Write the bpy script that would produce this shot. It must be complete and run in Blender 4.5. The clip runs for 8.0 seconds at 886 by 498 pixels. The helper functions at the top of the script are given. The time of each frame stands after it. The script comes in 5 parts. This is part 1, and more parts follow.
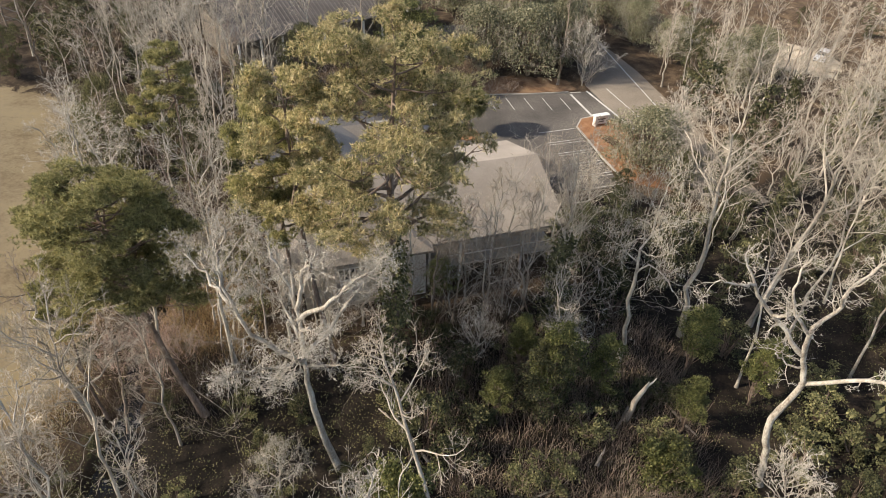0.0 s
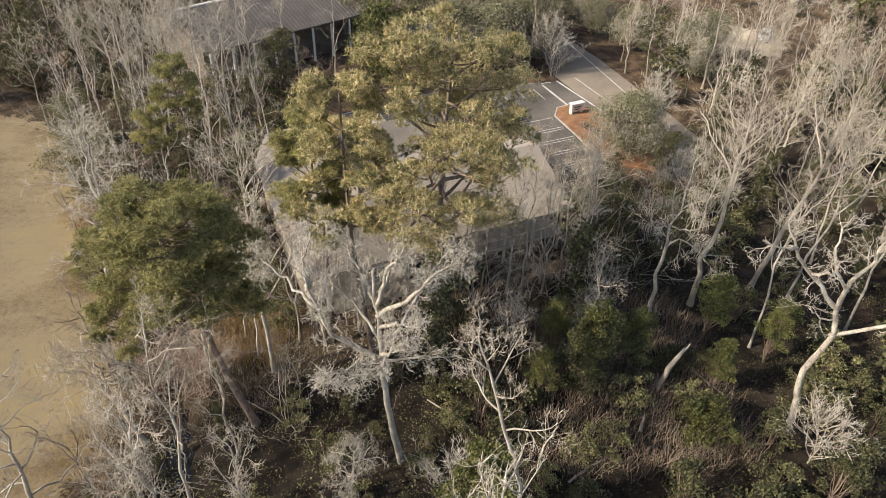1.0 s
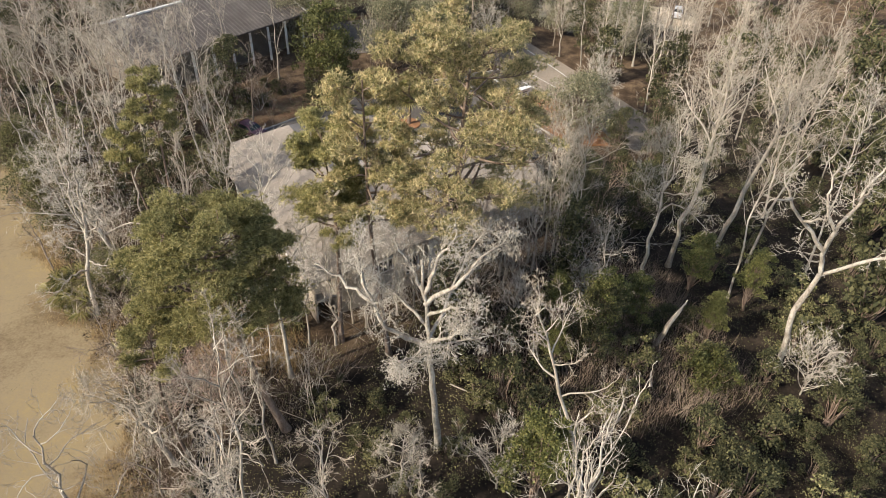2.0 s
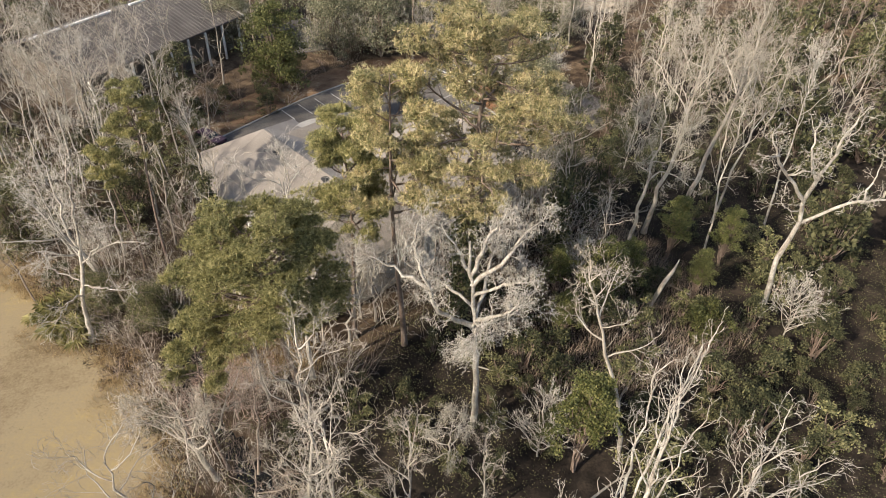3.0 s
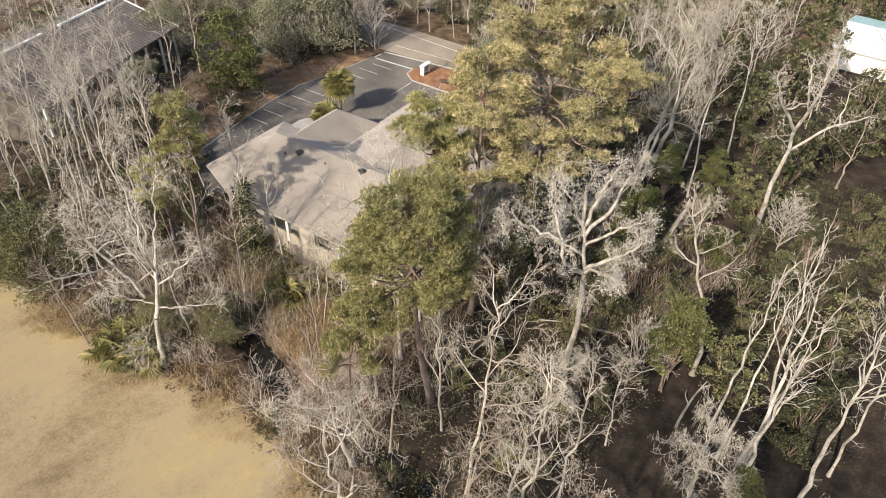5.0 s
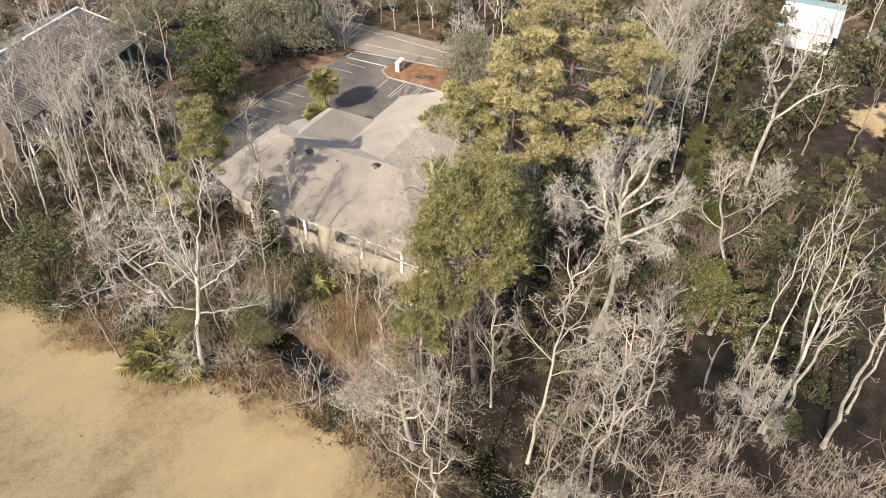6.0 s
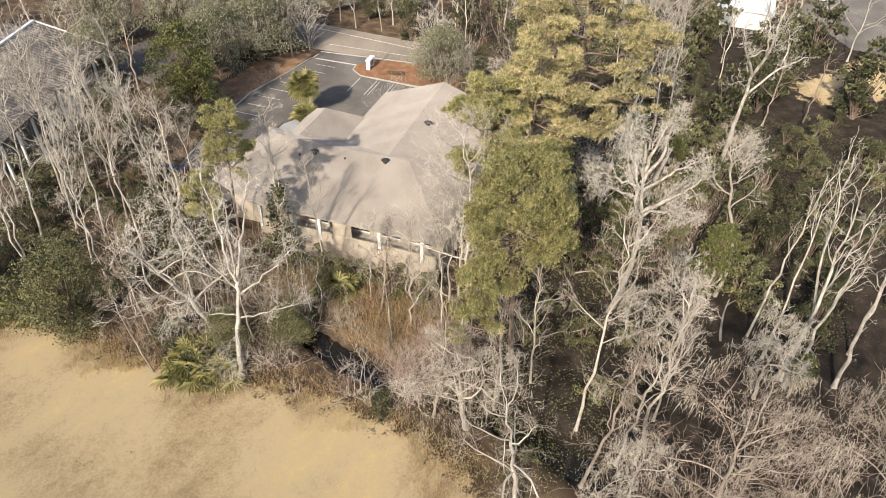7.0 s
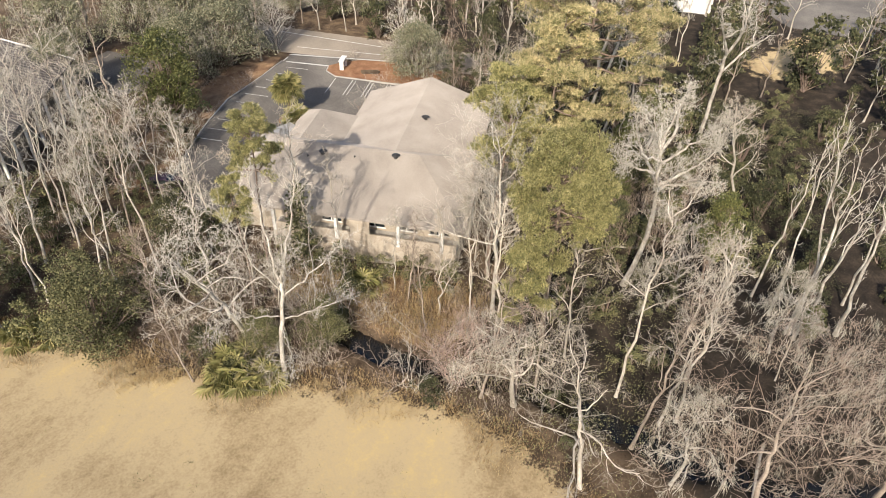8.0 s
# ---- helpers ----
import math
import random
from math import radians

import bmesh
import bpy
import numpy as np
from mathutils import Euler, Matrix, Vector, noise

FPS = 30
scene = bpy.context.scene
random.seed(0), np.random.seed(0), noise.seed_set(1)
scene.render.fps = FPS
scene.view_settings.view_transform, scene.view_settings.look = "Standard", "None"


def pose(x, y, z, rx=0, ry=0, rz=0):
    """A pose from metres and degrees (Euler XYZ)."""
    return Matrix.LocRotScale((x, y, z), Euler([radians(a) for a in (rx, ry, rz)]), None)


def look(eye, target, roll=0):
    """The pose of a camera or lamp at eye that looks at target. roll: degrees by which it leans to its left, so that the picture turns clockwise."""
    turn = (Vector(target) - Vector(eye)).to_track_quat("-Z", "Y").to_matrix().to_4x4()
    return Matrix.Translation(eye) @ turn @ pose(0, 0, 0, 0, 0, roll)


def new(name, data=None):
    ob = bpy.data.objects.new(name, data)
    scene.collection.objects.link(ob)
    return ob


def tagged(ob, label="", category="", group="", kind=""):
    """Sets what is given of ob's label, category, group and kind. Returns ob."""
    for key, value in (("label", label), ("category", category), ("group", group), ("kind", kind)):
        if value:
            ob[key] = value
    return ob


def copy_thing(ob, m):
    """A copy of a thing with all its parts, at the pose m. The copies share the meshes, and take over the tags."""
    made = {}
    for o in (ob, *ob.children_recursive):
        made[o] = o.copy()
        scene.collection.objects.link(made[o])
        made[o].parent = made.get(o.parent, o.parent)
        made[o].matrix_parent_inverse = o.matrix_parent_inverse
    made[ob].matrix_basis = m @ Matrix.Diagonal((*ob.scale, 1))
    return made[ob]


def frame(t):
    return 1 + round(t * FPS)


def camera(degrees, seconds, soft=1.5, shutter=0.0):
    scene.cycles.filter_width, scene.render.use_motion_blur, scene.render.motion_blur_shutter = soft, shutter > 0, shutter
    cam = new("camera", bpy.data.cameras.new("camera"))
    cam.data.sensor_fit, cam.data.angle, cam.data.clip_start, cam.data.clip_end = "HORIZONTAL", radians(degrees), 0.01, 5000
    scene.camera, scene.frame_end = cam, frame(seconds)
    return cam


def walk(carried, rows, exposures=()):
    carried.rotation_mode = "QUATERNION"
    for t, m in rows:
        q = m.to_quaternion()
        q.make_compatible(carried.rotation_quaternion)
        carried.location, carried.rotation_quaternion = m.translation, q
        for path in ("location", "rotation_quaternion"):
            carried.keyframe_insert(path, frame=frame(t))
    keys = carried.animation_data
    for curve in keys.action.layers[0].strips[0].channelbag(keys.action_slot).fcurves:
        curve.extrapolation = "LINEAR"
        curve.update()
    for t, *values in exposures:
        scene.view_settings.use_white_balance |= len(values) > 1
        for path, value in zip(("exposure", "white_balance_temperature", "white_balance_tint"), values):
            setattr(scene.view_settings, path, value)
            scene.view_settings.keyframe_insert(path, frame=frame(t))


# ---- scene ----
cam = camera(66.5, 8.0, soft=0.9)
METRES, EYE, TILT, LEAN, TURN = 64.0, 41.3, -38.7, -1.7, 0.0
ROWS = [
    (0.0, 0.0, 0.0, 0.0, 0.0, 0.0, -0.0),
    (0.5, -0.0593, -0.0122, -0.001, -2.91, -0.25, 2.35),
    (1.0, -0.1197, -0.0215, 0.0, -5.6, -0.52, 4.54),
    (1.5, -0.1786, -0.0259, 0.0021, -8.98, -1.02, 7.26),
    (3.0, -0.359, -0.0103, 0.0247, -21.27, -4.13, 15.99),
    (3.5, -0.4206, 0.0004, 0.038, -23.45, -4.89, 17.43),
    (4.0, -0.4812, 0.0131, 0.0522, -26.17, -5.82, 19.21),
    (4.5, -0.5425, 0.0306, 0.0699, -30.29, -7.38, 21.6),
    (6.0, -0.711, 0.0986, 0.1289, -41.02, -11.9, 27.06),
    (6.5, -0.7614, 0.1266, 0.1542, -44.81, -13.78, 28.71),
    (7.0, -0.809, 0.1565, 0.1814, -48.64, -15.76, 30.22),
    (7.5, -0.8545, 0.1894, 0.2108, -52.57, -17.85, 31.57),
    (8.0, -0.8968, 0.2244, 0.2415, -56.47, -19.98, 32.81),
]
walk(cam, [(t, pose(0, 0, EYE, TILT, LEAN, TURN) @ pose(METRES * x, METRES * y, METRES * z, 90 + pitch, roll, yaw)) for t, x, y, z, yaw, pitch, roll in ROWS],
     exposures=[(0.0, 0.56, 6800, 10), (4.5, 0.60, 6560, 10), (8.0, 0.62, 6500, 10)])

# ---- sky, sun, exposure ----
SUN_TO = Vector((-0.95, -0.20, 0.64)).normalized()
world = bpy.data.worlds.new("sky")
scene.world = world
world.use_nodes = True
wn = world.node_tree.nodes
sky = wn.new("ShaderNodeTexSky")
sky.sky_type = "NISHITA"
sky.sun_disc = False
sky.sun_elevation = math.asin(SUN_TO.z)
sky.sun_rotation = math.atan2(SUN_TO.x, SUN_TO.y)
sky.dust_density = 2.0
wn["Background"].inputs[1].default_value = 0.15
world.node_tree.links.new(sky.outputs[0], wn["Background"].inputs[0])
sun = new("sun", bpy.data.lights.new("sun", "SUN"))
sun.data.energy = 4.1
sun.data.angle = radians(1.0)
sun.data.color = (1.0, 0.90, 0.755)
sun.matrix_world = look((-60, -20, 60), Vector((-60, -20, 60)) - SUN_TO)


# ---- materials ----
def mat(name, cols, scale=3.0, fine=30.0, rough=0.85, bump=0.3, vary=0.25, island=0.0, metal=0.0, through_light=0.0, stretch=(1, 1, 1), dist=0.02, grit=0.0):
    """Two scales of noise mix three colours; vary: value change from object to object; island: from piece to piece."""
    m = bpy.data.materials.new(name)
    m.use_nodes = True
    n, l = m.node_tree.nodes, m.node_tree.links
    b = n["Principled BSDF"]
    tc = n.new("ShaderNodeTexCoord")
    mp = n.new("ShaderNodeMapping")
    mp.inputs["Scale"].default_value = stretch
    l.new(tc.outputs["Object"], mp.inputs[0])
    a, f = n.new("ShaderNodeTexNoise"), n.new("ShaderNodeTexNoise")
    a.inputs["Scale"].default_value, f.inputs["Scale"].default_value = scale, fine
    a.inputs["Detail"].default_value = f.inputs["Detail"].default_value = 5
    l.new(mp.outputs[0], a.inputs["Vector"])
    l.new(mp.outputs[0], f.inputs["Vector"])
    mix = n.new("ShaderNodeMath")
    mix.operation = "MULTIPLY_ADD"
    mix.inputs[1].default_value = 0.45
    l.new(f.outputs[0], mix.inputs[0])
    h = n.new("ShaderNodeMath")
    h.operation = "MULTIPLY"
    h.inputs[1].default_value = 0.55
    l.new(a.outputs[0], h.inputs[0])
    l.new(h.outputs[0], mix.inputs[2])
    value = mix.outputs[0]
    if island:
        geo = n.new("ShaderNodeNewGeometry")
        mm = n.new("ShaderNodeMath")
        mm.operation = "MULTIPLY_ADD"
        mm.inputs[1].default_value = island
        l.new(geo.outputs["Random Per Island"], mm.inputs[0])
        s = n.new("ShaderNodeMath")
        s.operation = "SUBTRACT"
        s.inputs[1].default_value = island * 0.5
        l.new(value, s.inputs[0])
        l.new(s.outputs[0], mm.inputs[2])
        value = mm.outputs[0]
    ramp = n.new("ShaderNodeValToRGB")
    e = ramp.color_ramp.elements
    e[0].position, e[1].position = 0.33, 0.67
    e[0].color, e[1].color = (*cols[0], 1), (*cols[2], 1)
    e.new(0.5).color = (*cols[1], 1)
    l.new(value, ramp.inputs[0])
    col = ramp.outputs[0]
    if vary:
        oi = n.new("ShaderNodeObjectInfo")
        mr = n.new("ShaderNodeMapRange")
        mr.inputs[3].default_value, mr.inputs[4].default_value = 1 - vary, 1 + vary
        l.new(oi.outputs["Random"], mr.inputs[0])
        hs = n.new("ShaderNodeHueSaturation")
        l.new(mr.outputs[0], hs.inputs["Value"])
        l.new(col, hs.inputs["Color"])
        col = hs.outputs[0]
    l.new(col, b.inputs["Base Color"])
    b.inputs["Roughness"].default_value = rough
    b.inputs["Metallic"].default_value = metal
    b.inputs["Diffuse Roughness"].default_value = grit
    b.inputs["Specular IOR Level"].default_value = 0.3
    if bump:
        bn = n.new("ShaderNodeBump")
        bn.inputs["Strength"].default_value = bump
        bn.inputs["Distance"].default_value = dist
        l.new(value, bn.inputs["Height"])
        l.new(bn.outputs[0], b.inputs["Normal"])
    if through_light:
        tr = n.new("ShaderNodeBsdfTranslucent")
        ms = n.new("ShaderNodeMixShader")
        ms.inputs[0].default_value = through_light
        l.new(col, tr.inputs[0])
        l.new(b.outputs[0], ms.inputs[1])
        l.new(tr.outputs[0], ms.inputs[2])
        l.new(ms.outputs[0], n["Material Output"].inputs[0])
    return m


BARK = mat("pale_bark", [(0.23, 0.19, 0.15), (0.41, 0.365, 0.305), (0.60, 0.56, 0.49)], 1.2, 14, 0.9, 0.5, 0.25, stretch=(1, 1, 0.3))
TWIG = mat("twig_bark", [(0.31, 0.26, 0.205), (0.425, 0.37, 0.30), (0.56, 0.50, 0.42)], 0.5, 3, 0.9, 0, 0.3, island=0.2)
TWIG_PALE = mat("pale_twig", [(0.40, 0.35, 0.29), (0.51, 0.465, 0.40), (0.62, 0.58, 0.51)], 0.5, 3, 0.9, 0, 0.15, island=0.2)
TWIG_BROWN = mat("brown_twig", [(0.205, 0.155, 0.118), (0.30, 0.233, 0.182), (0.41, 0.33, 0.265)], 0.5, 3, 0.9, 0, 0.3, island=0.25)
TWIG_ROSE = mat("reddish_twig", [(0.34, 0.235, 0.19), (0.48, 0.345, 0.285), (0.62, 0.475, 0.40)], 0.5, 3, 0.9, 0, 0.2, island=0.25)
LICHEN = mat("lichen_twig", [(0.34, 0.30, 0.245), (0.50, 0.46, 0.39), (0.66, 0.63, 0.55)], 0.6, 4, 0.95, 0, 0.12, island=0.2)
MOSS = mat("hanging_moss", [(0.24, 0.215, 0.17), (0.33, 0.30, 0.24), (0.43, 0.40, 0.33)], 1, 6, 1, 0, 0.15, island=0.25, through_light=0.06)
LICHEN_BARK = mat("lichen_bark", [(0.17, 0.14, 0.11), (0.37, 0.335, 0.285), (0.60, 0.57, 0.50)], 2.2, 12, 0.95, 0.6, 0.12, stretch=(1, 1, 0.45))
BROWN_BARK = mat("brown_bark", [(0.13, 0.10, 0.078), (0.24, 0.195, 0.155), (0.40, 0.34, 0.28)], 1.6, 14, 0.95, 0.6, 0.2, stretch=(1, 1, 0.4))
PINE_BARK = mat("pine_bark", [(0.10, 0.07, 0.05), (0.19, 0.14, 0.11), (0.30, 0.24, 0.20)], 3, 14, 0.95, 0.8, 0.15, stretch=(1, 1, 0.35))
NEEDLE = mat("pine_needles", [(0.115, 0.122, 0.05), (0.325, 0.303, 0.125), (0.55, 0.49, 0.235)], 1.0, 3, 0.6, 0, 0.12, island=0.35, through_light=0.35)
NEEDLE_TAN = mat("tan_pine_needles", [(0.125, 0.13, 0.058), (0.42, 0.377, 0.18), (0.70, 0.575, 0.345)], 1.0, 3, 0.6, 0, 0.12, island=0.35, through_light=0.35)
LEAF = mat("evergreen_leaf", [(0.042, 0.046, 0.022), (0.082, 0.084, 0.039), (0.145, 0.138, 0.066)], 0.4, 3, 0.9, 0, 0.3, island=0.5, through_light=0.15)
LEAF_OLIVE = mat("olive_leaf", [(0.075, 0.080, 0.034), (0.155, 0.150, 0.068), (0.26, 0.24, 0.115)], 0.4, 3, 0.75, 0, 0.25, island=0.5, through_light=0.2)
LEAF_GREY = mat("live_oak_leaf", [(0.10, 0.104, 0.060), (0.205, 0.198, 0.12), (0.33, 0.31, 0.205)], 0.4, 3, 0.85, 0, 0.2, island=0.5, through_light=0.15)
LEAF_BRIGHT = mat("fresh_leaf", [(0.072, 0.083, 0.027), (0.14, 0.148, 0.05), (0.235, 0.228, 0.085)], 0.4, 3, 0.55, 0, 0.2, island=0.5, through_light=0.3)
PALM_LEAF = mat("palm_leaf", [(0.10, 0.108, 0.036), (0.215, 0.205, 0.075), (0.38, 0.335, 0.15)], 1, 5, 0.5, 0, 0.15, island=0.4, through_light=0.25)
DRY_GRASS = mat("dry_grass", [(0.26, 0.17, 0.08), (0.40, 0.28, 0.14), (0.52, 0.40, 0.22)], 1, 6, 0.9, 0, 0.2, island=0.4, through_light=0.2)
ROOF = mat("roof_shingle", [(0.215, 0.188, 0.163), (0.275, 0.242, 0.21), (0.335, 0.298, 0.26)], 0.35, 9, 0.95, 0.3, 0, dist=0.01, grit=1.0)
ROOF_DARK = mat("dark_roof", [(0.085, 0.075, 0.068), (0.125, 0.11, 0.10), (0.175, 0.153, 0.138)], 0.4, 8, 0.9, 0.3, 0)
WALL = mat("tan_siding", [(0.32, 0.27, 0.21), (0.40, 0.34, 0.27), (0.47, 0.41, 0.33)], 0.8, 12, 0.85, 0.2, 0)
# Siding of the long building; the brown includes the shade below its eave.
SHADED_WALL = mat("shaded_brown_siding", [(0.10, 0.08, 0.065), (0.15, 0.125, 0.10), (0.20, 0.17, 0.14)], 0.8, 12, 0.9, 0.2, 0)
WHITE = mat("white_paint", [(0.66, 0.64, 0.60), (0.76, 0.74, 0.70), (0.82, 0.80, 0.77)], 1.2, 15, 0.6, 0.1, 0)
DARK = mat("dark_metal", [(0.02, 0.02, 0.02), (0.04, 0.038, 0.036), (0.07, 0.065, 0.06)], 2, 20, 0.5, 0.1, 0)
ASPHALT = mat("asphalt", [(0.060, 0.055, 0.051), (0.098, 0.089, 0.081), (0.175, 0.158, 0.139)], 0.16, 7, 0.9, 0.25, 0, grit=1.0)
ROAD = mat("worn_asphalt", [(0.14, 0.119, 0.097), (0.195, 0.167, 0.136), (0.26, 0.225, 0.183)], 0.15, 6, 0.9, 0.25, 0, grit=1.0)
PAINT = mat("line_paint", [(0.25, 0.24, 0.23), (0.52, 0.51, 0.48), (0.68, 0.67, 0.64)], 1.5, 12, 0.8, 0, 0)
CONCRETE = mat("concrete", [(0.30, 0.28, 0.25), (0.40, 0.375, 0.34), (0.48, 0.45, 0.41)], 0.8, 10, 0.9, 0.2, 0)
STRAW = mat("pine_straw", [(0.16, 0.075, 0.038), (0.27, 0.135, 0.068), (0.37, 0.215, 0.12)], 0.8, 8, 0.95, 0.5, 0)
METAL_ROOF = mat("pale_metal_roof", [(0.62, 0.66, 0.65), (0.74, 0.77, 0.76), (0.80, 0.82, 0.81)], 0.4, 5, 0.4, 0.05, 0)
TEAL = mat("teal_paint", [(0.30, 0.46, 0.45), (0.40, 0.58, 0.57), (0.48, 0.66, 0.64)], 0.5, 6, 0.5, 0.05, 0)
TAIL = mat("red_lamp_glass", [(0.30, 0.02, 0.02), (0.36, 0.03, 0.025), (0.42, 0.05, 0.04)], 0.5, 4, 0.2, 0, 0)
CAR_WHITE = mat("white_car_paint", [(0.66, 0.66, 0.66), (0.74, 0.74, 0.74), (0.78, 0.78, 0.78)], 0.5, 4, 0.25, 0, 0)
CAR_PLUM = mat("plum_car_paint", [(0.06, 0.035, 0.05), (0.08, 0.045, 0.065), (0.10, 0.06, 0.085)], 0.5, 4, 0.25, 0, 0)
RUBBER = mat("rubber", [(0.02, 0.02, 0.02), (0.03, 0.03, 0.03), (0.045, 0.045, 0.045)], 4, 30, 0.9, 0.1, 0)
GLASS = bpy.data.materials.new("dark_glass")
GLASS.use_nodes = True
GLASS.node_tree.nodes["Principled BSDF"].inputs["Base Color"].default_value = (0.02, 0.025, 0.028, 1)
GLASS.node_tree.nodes["Principled BSDF"].inputs["Roughness"].default_value = 0.06


def ground_material():
    """Dry grass, leaf litter and pine straw, laid by three masks of the sheet, with ragged borders."""
    m = bpy.data.materials.new("ground")
    m.use_nodes = True
    n, l = m.node_tree.nodes, m.node_tree.links
    b = n["Principled BSDF"]
    tc = n.new("ShaderNodeTexCoord")

    def noise_at(scale, detail=6, stretch=(1, 1, 1)):
        mp = n.new("ShaderNodeMapping")
        mp.inputs["Scale"].default_value = stretch
        mp.inputs["Rotation"].default_value = (0, 0, 0.5)
        l.new(tc.outputs["Object"], mp.inputs[0])
        t = n.new("ShaderNodeTexNoise")
        t.inputs["Scale"].default_value, t.inputs["Detail"].default_value = scale, detail
        l.new(mp.outputs[0], t.inputs["Vector"])
        return t.outputs[0]

    def ramp(value, stops):
        r = n.new("ShaderNodeValToRGB")
        e = r.color_ramp.elements
        e[0].position, e[0].color = stops[0][0], (*stops[0][1], 1)
        e[1].position, e[1].color = stops[-1][0], (*stops[-1][1], 1)
        for p, c in stops[1:-1]:
            e.new(p).color = (*c, 1)
        l.new(value, r.inputs[0])
        return r.outputs[0]

    def add(u, v, k):
        x = n.new("ShaderNodeMath")
        x.operation = "MULTIPLY_ADD"
        x.inputs[1].default_value = k
        l.new(v, x.inputs[0])
        l.new(u, x.inputs[2])
        return x.outputs[0]

    def blend(fac, c1, c2):
        x = n.new("ShaderNodeMix")
        x.data_type = "RGBA"
        l.new(fac, x.inputs[0])
        l.new(c1, x.inputs[6])
        l.new(c2, x.inputs[7])
        return x.outputs[2]

    fixed = n.new("ShaderNodeValue")
    fixed.outputs[0].default_value = 1.0
    one = fixed.outputs[0]
    big, mid, fine, streak = noise_at(0.07), noise_at(0.6), noise_at(5.0), noise_at(0.22, 8, (0.6, 1.3, 1))
    speck = noise_at(1.6, 10)
    litter = ramp(add(add(mid, fine, 0.6), one, -0.3), [(0.30, (0.036, 0.025, 0.017)), (0.5, (0.074, 0.052, 0.034)), (0.7, (0.14, 0.102, 0.068))])
    drift = noise_at(0.3, 6, (0.5, 1.6, 1))
    grass = ramp(add(add(add(add(add(big, streak, 0.6), drift, 0.5), fine, 0.45), speck, 0.4), one, -1.0), [(0.18, (0.205, 0.15, 0.084)), (0.34, (0.285, 0.219, 0.128)), (0.48, (0.335, 0.264, 0.158)), (0.62, (0.355, 0.276, 0.154)), (0.80, (0.415, 0.311, 0.145))])
    straw = ramp(add(add(mid, fine, 0.6), one, -0.3), [(0.30, (0.115, 0.068, 0.042)), (0.5, (0.19, 0.118, 0.07)), (0.7, (0.28, 0.19, 0.115))])

    def mask(name, ragged):
        a = n.new("ShaderNodeAttribute")
        a.attribute_name = name
        c = add(a.outputs["Fac"], mid, ragged)
        c = add(c, fine, ragged * 0.6)
        c = add(c, one, -0.8 * ragged)
        return ramp(c, [(0.42, (0, 0, 0)), (0.58, (1, 1, 1))])

    # Wood floor: wet mud, with the trees' shade put into its dark colour.
    mud_shade = ramp(add(add(mid, fine, 0.6), one, -0.3), [(0.30, (0.014, 0.0115, 0.009)), (0.5, (0.025, 0.0195, 0.015)), (0.7, (0.047, 0.036, 0.027))])
    mud_shade_fac = mask("mud_shade", 0.7)
    col = blend(mud_shade_fac, litter, mud_shade)
    col = blend(mask("straw", 0.5), col, straw)
    pale = ramp(add(add(mid, fine, 0.6), one, -0.3), [(0.30, (0.30, 0.25, 0.19)), (0.5, (0.40, 0.345, 0.27)), (0.7, (0.48, 0.43, 0.35))])
    col = blend(mask("sand", 1.3), col, pale)
    col = blend(mask("field", 1.15), col, grass)
    l.new(col, b.inputs["Base Color"])
    b.inputs["Roughness"].default_value = 0.95
    b.inputs["Specular IOR Level"].default_value = 0.15
    b.inputs["Diffuse Roughness"].default_value = 1.0
    bn = n.new("ShaderNodeBump")
    bn.inputs["Strength"].default_value, bn.inputs["Distance"].default_value = 0.6, 0.06
    l.new(add(mid, fine, 0.6), bn.inputs["Height"])
    l.new(bn.outputs[0], b.inputs["Normal"])
    return m


# ---- mesh helpers ----
def mesh(name, verts, faces, material, smooth=False):
    """A mesh from arrays of vertices and equal-sided faces (or a list of such face arrays)."""
    me = bpy.data.meshes.new(name)
    verts = np.asarray(verts, np.float32).reshape(-1, 3)
    groups = faces if isinstance(faces, list) else [faces]
    groups = [np.asarray(g, np.int32) for g in groups if len(g)]
    loops = np.concatenate([g.ravel() for g in groups])
    total = np.concatenate([np.full(len(g), g.shape[1], np.int32) for g in groups])
    start = np.concatenate([[0], np.cumsum(total)[:-1]]).astype(np.int32)
    me.vertices.add(len(verts))
    me.vertices.foreach_set("co", verts.ravel())
    me.loops.add(len(loops))
    me.loops.foreach_set("vertex_index", loops)
    me.polygons.add(len(total))
    me.polygons.foreach_set("loop_start", start)
    me.polygons.foreach_set("use_smooth", np.full(len(total), smooth))
    me.materials.append(material)
    me.update(calc_edges=True)
    return me


def child(name, me, parent, label="", m=None):
    ob = new(name, me)
    ob.parent = parent
    if m is not None:
        ob.matrix_basis = m
    return tagged(ob, label)


def part(name, bm, material, parent, label="", m=None):
    me = bpy.data.meshes.new(name)
    bm.to_mesh(me)
    bm.free()
    me.materials.append(material)
    if parent is None:
        return tagged(new(name, me), label)
    return child(name, me, parent, label, m)


def box_bm(sx, sy, sz, at=(0, 0, 0), bevel=0.0, bm=None):
    bm = bm or bmesh.new()
    g = bmesh.ops.create_cube(bm, size=1)
    bmesh.ops.transform(bm, matrix=Matrix.Translation(at) @ Matrix.Diagonal((sx, sy, sz, 1)), verts=g["verts"])
    if bevel:
        bmesh.ops.bevel(bm, geom=list({e for v in g["verts"] for e in v.link_edges}), offset=bevel, segments=2, affect="EDGES")
    return bm


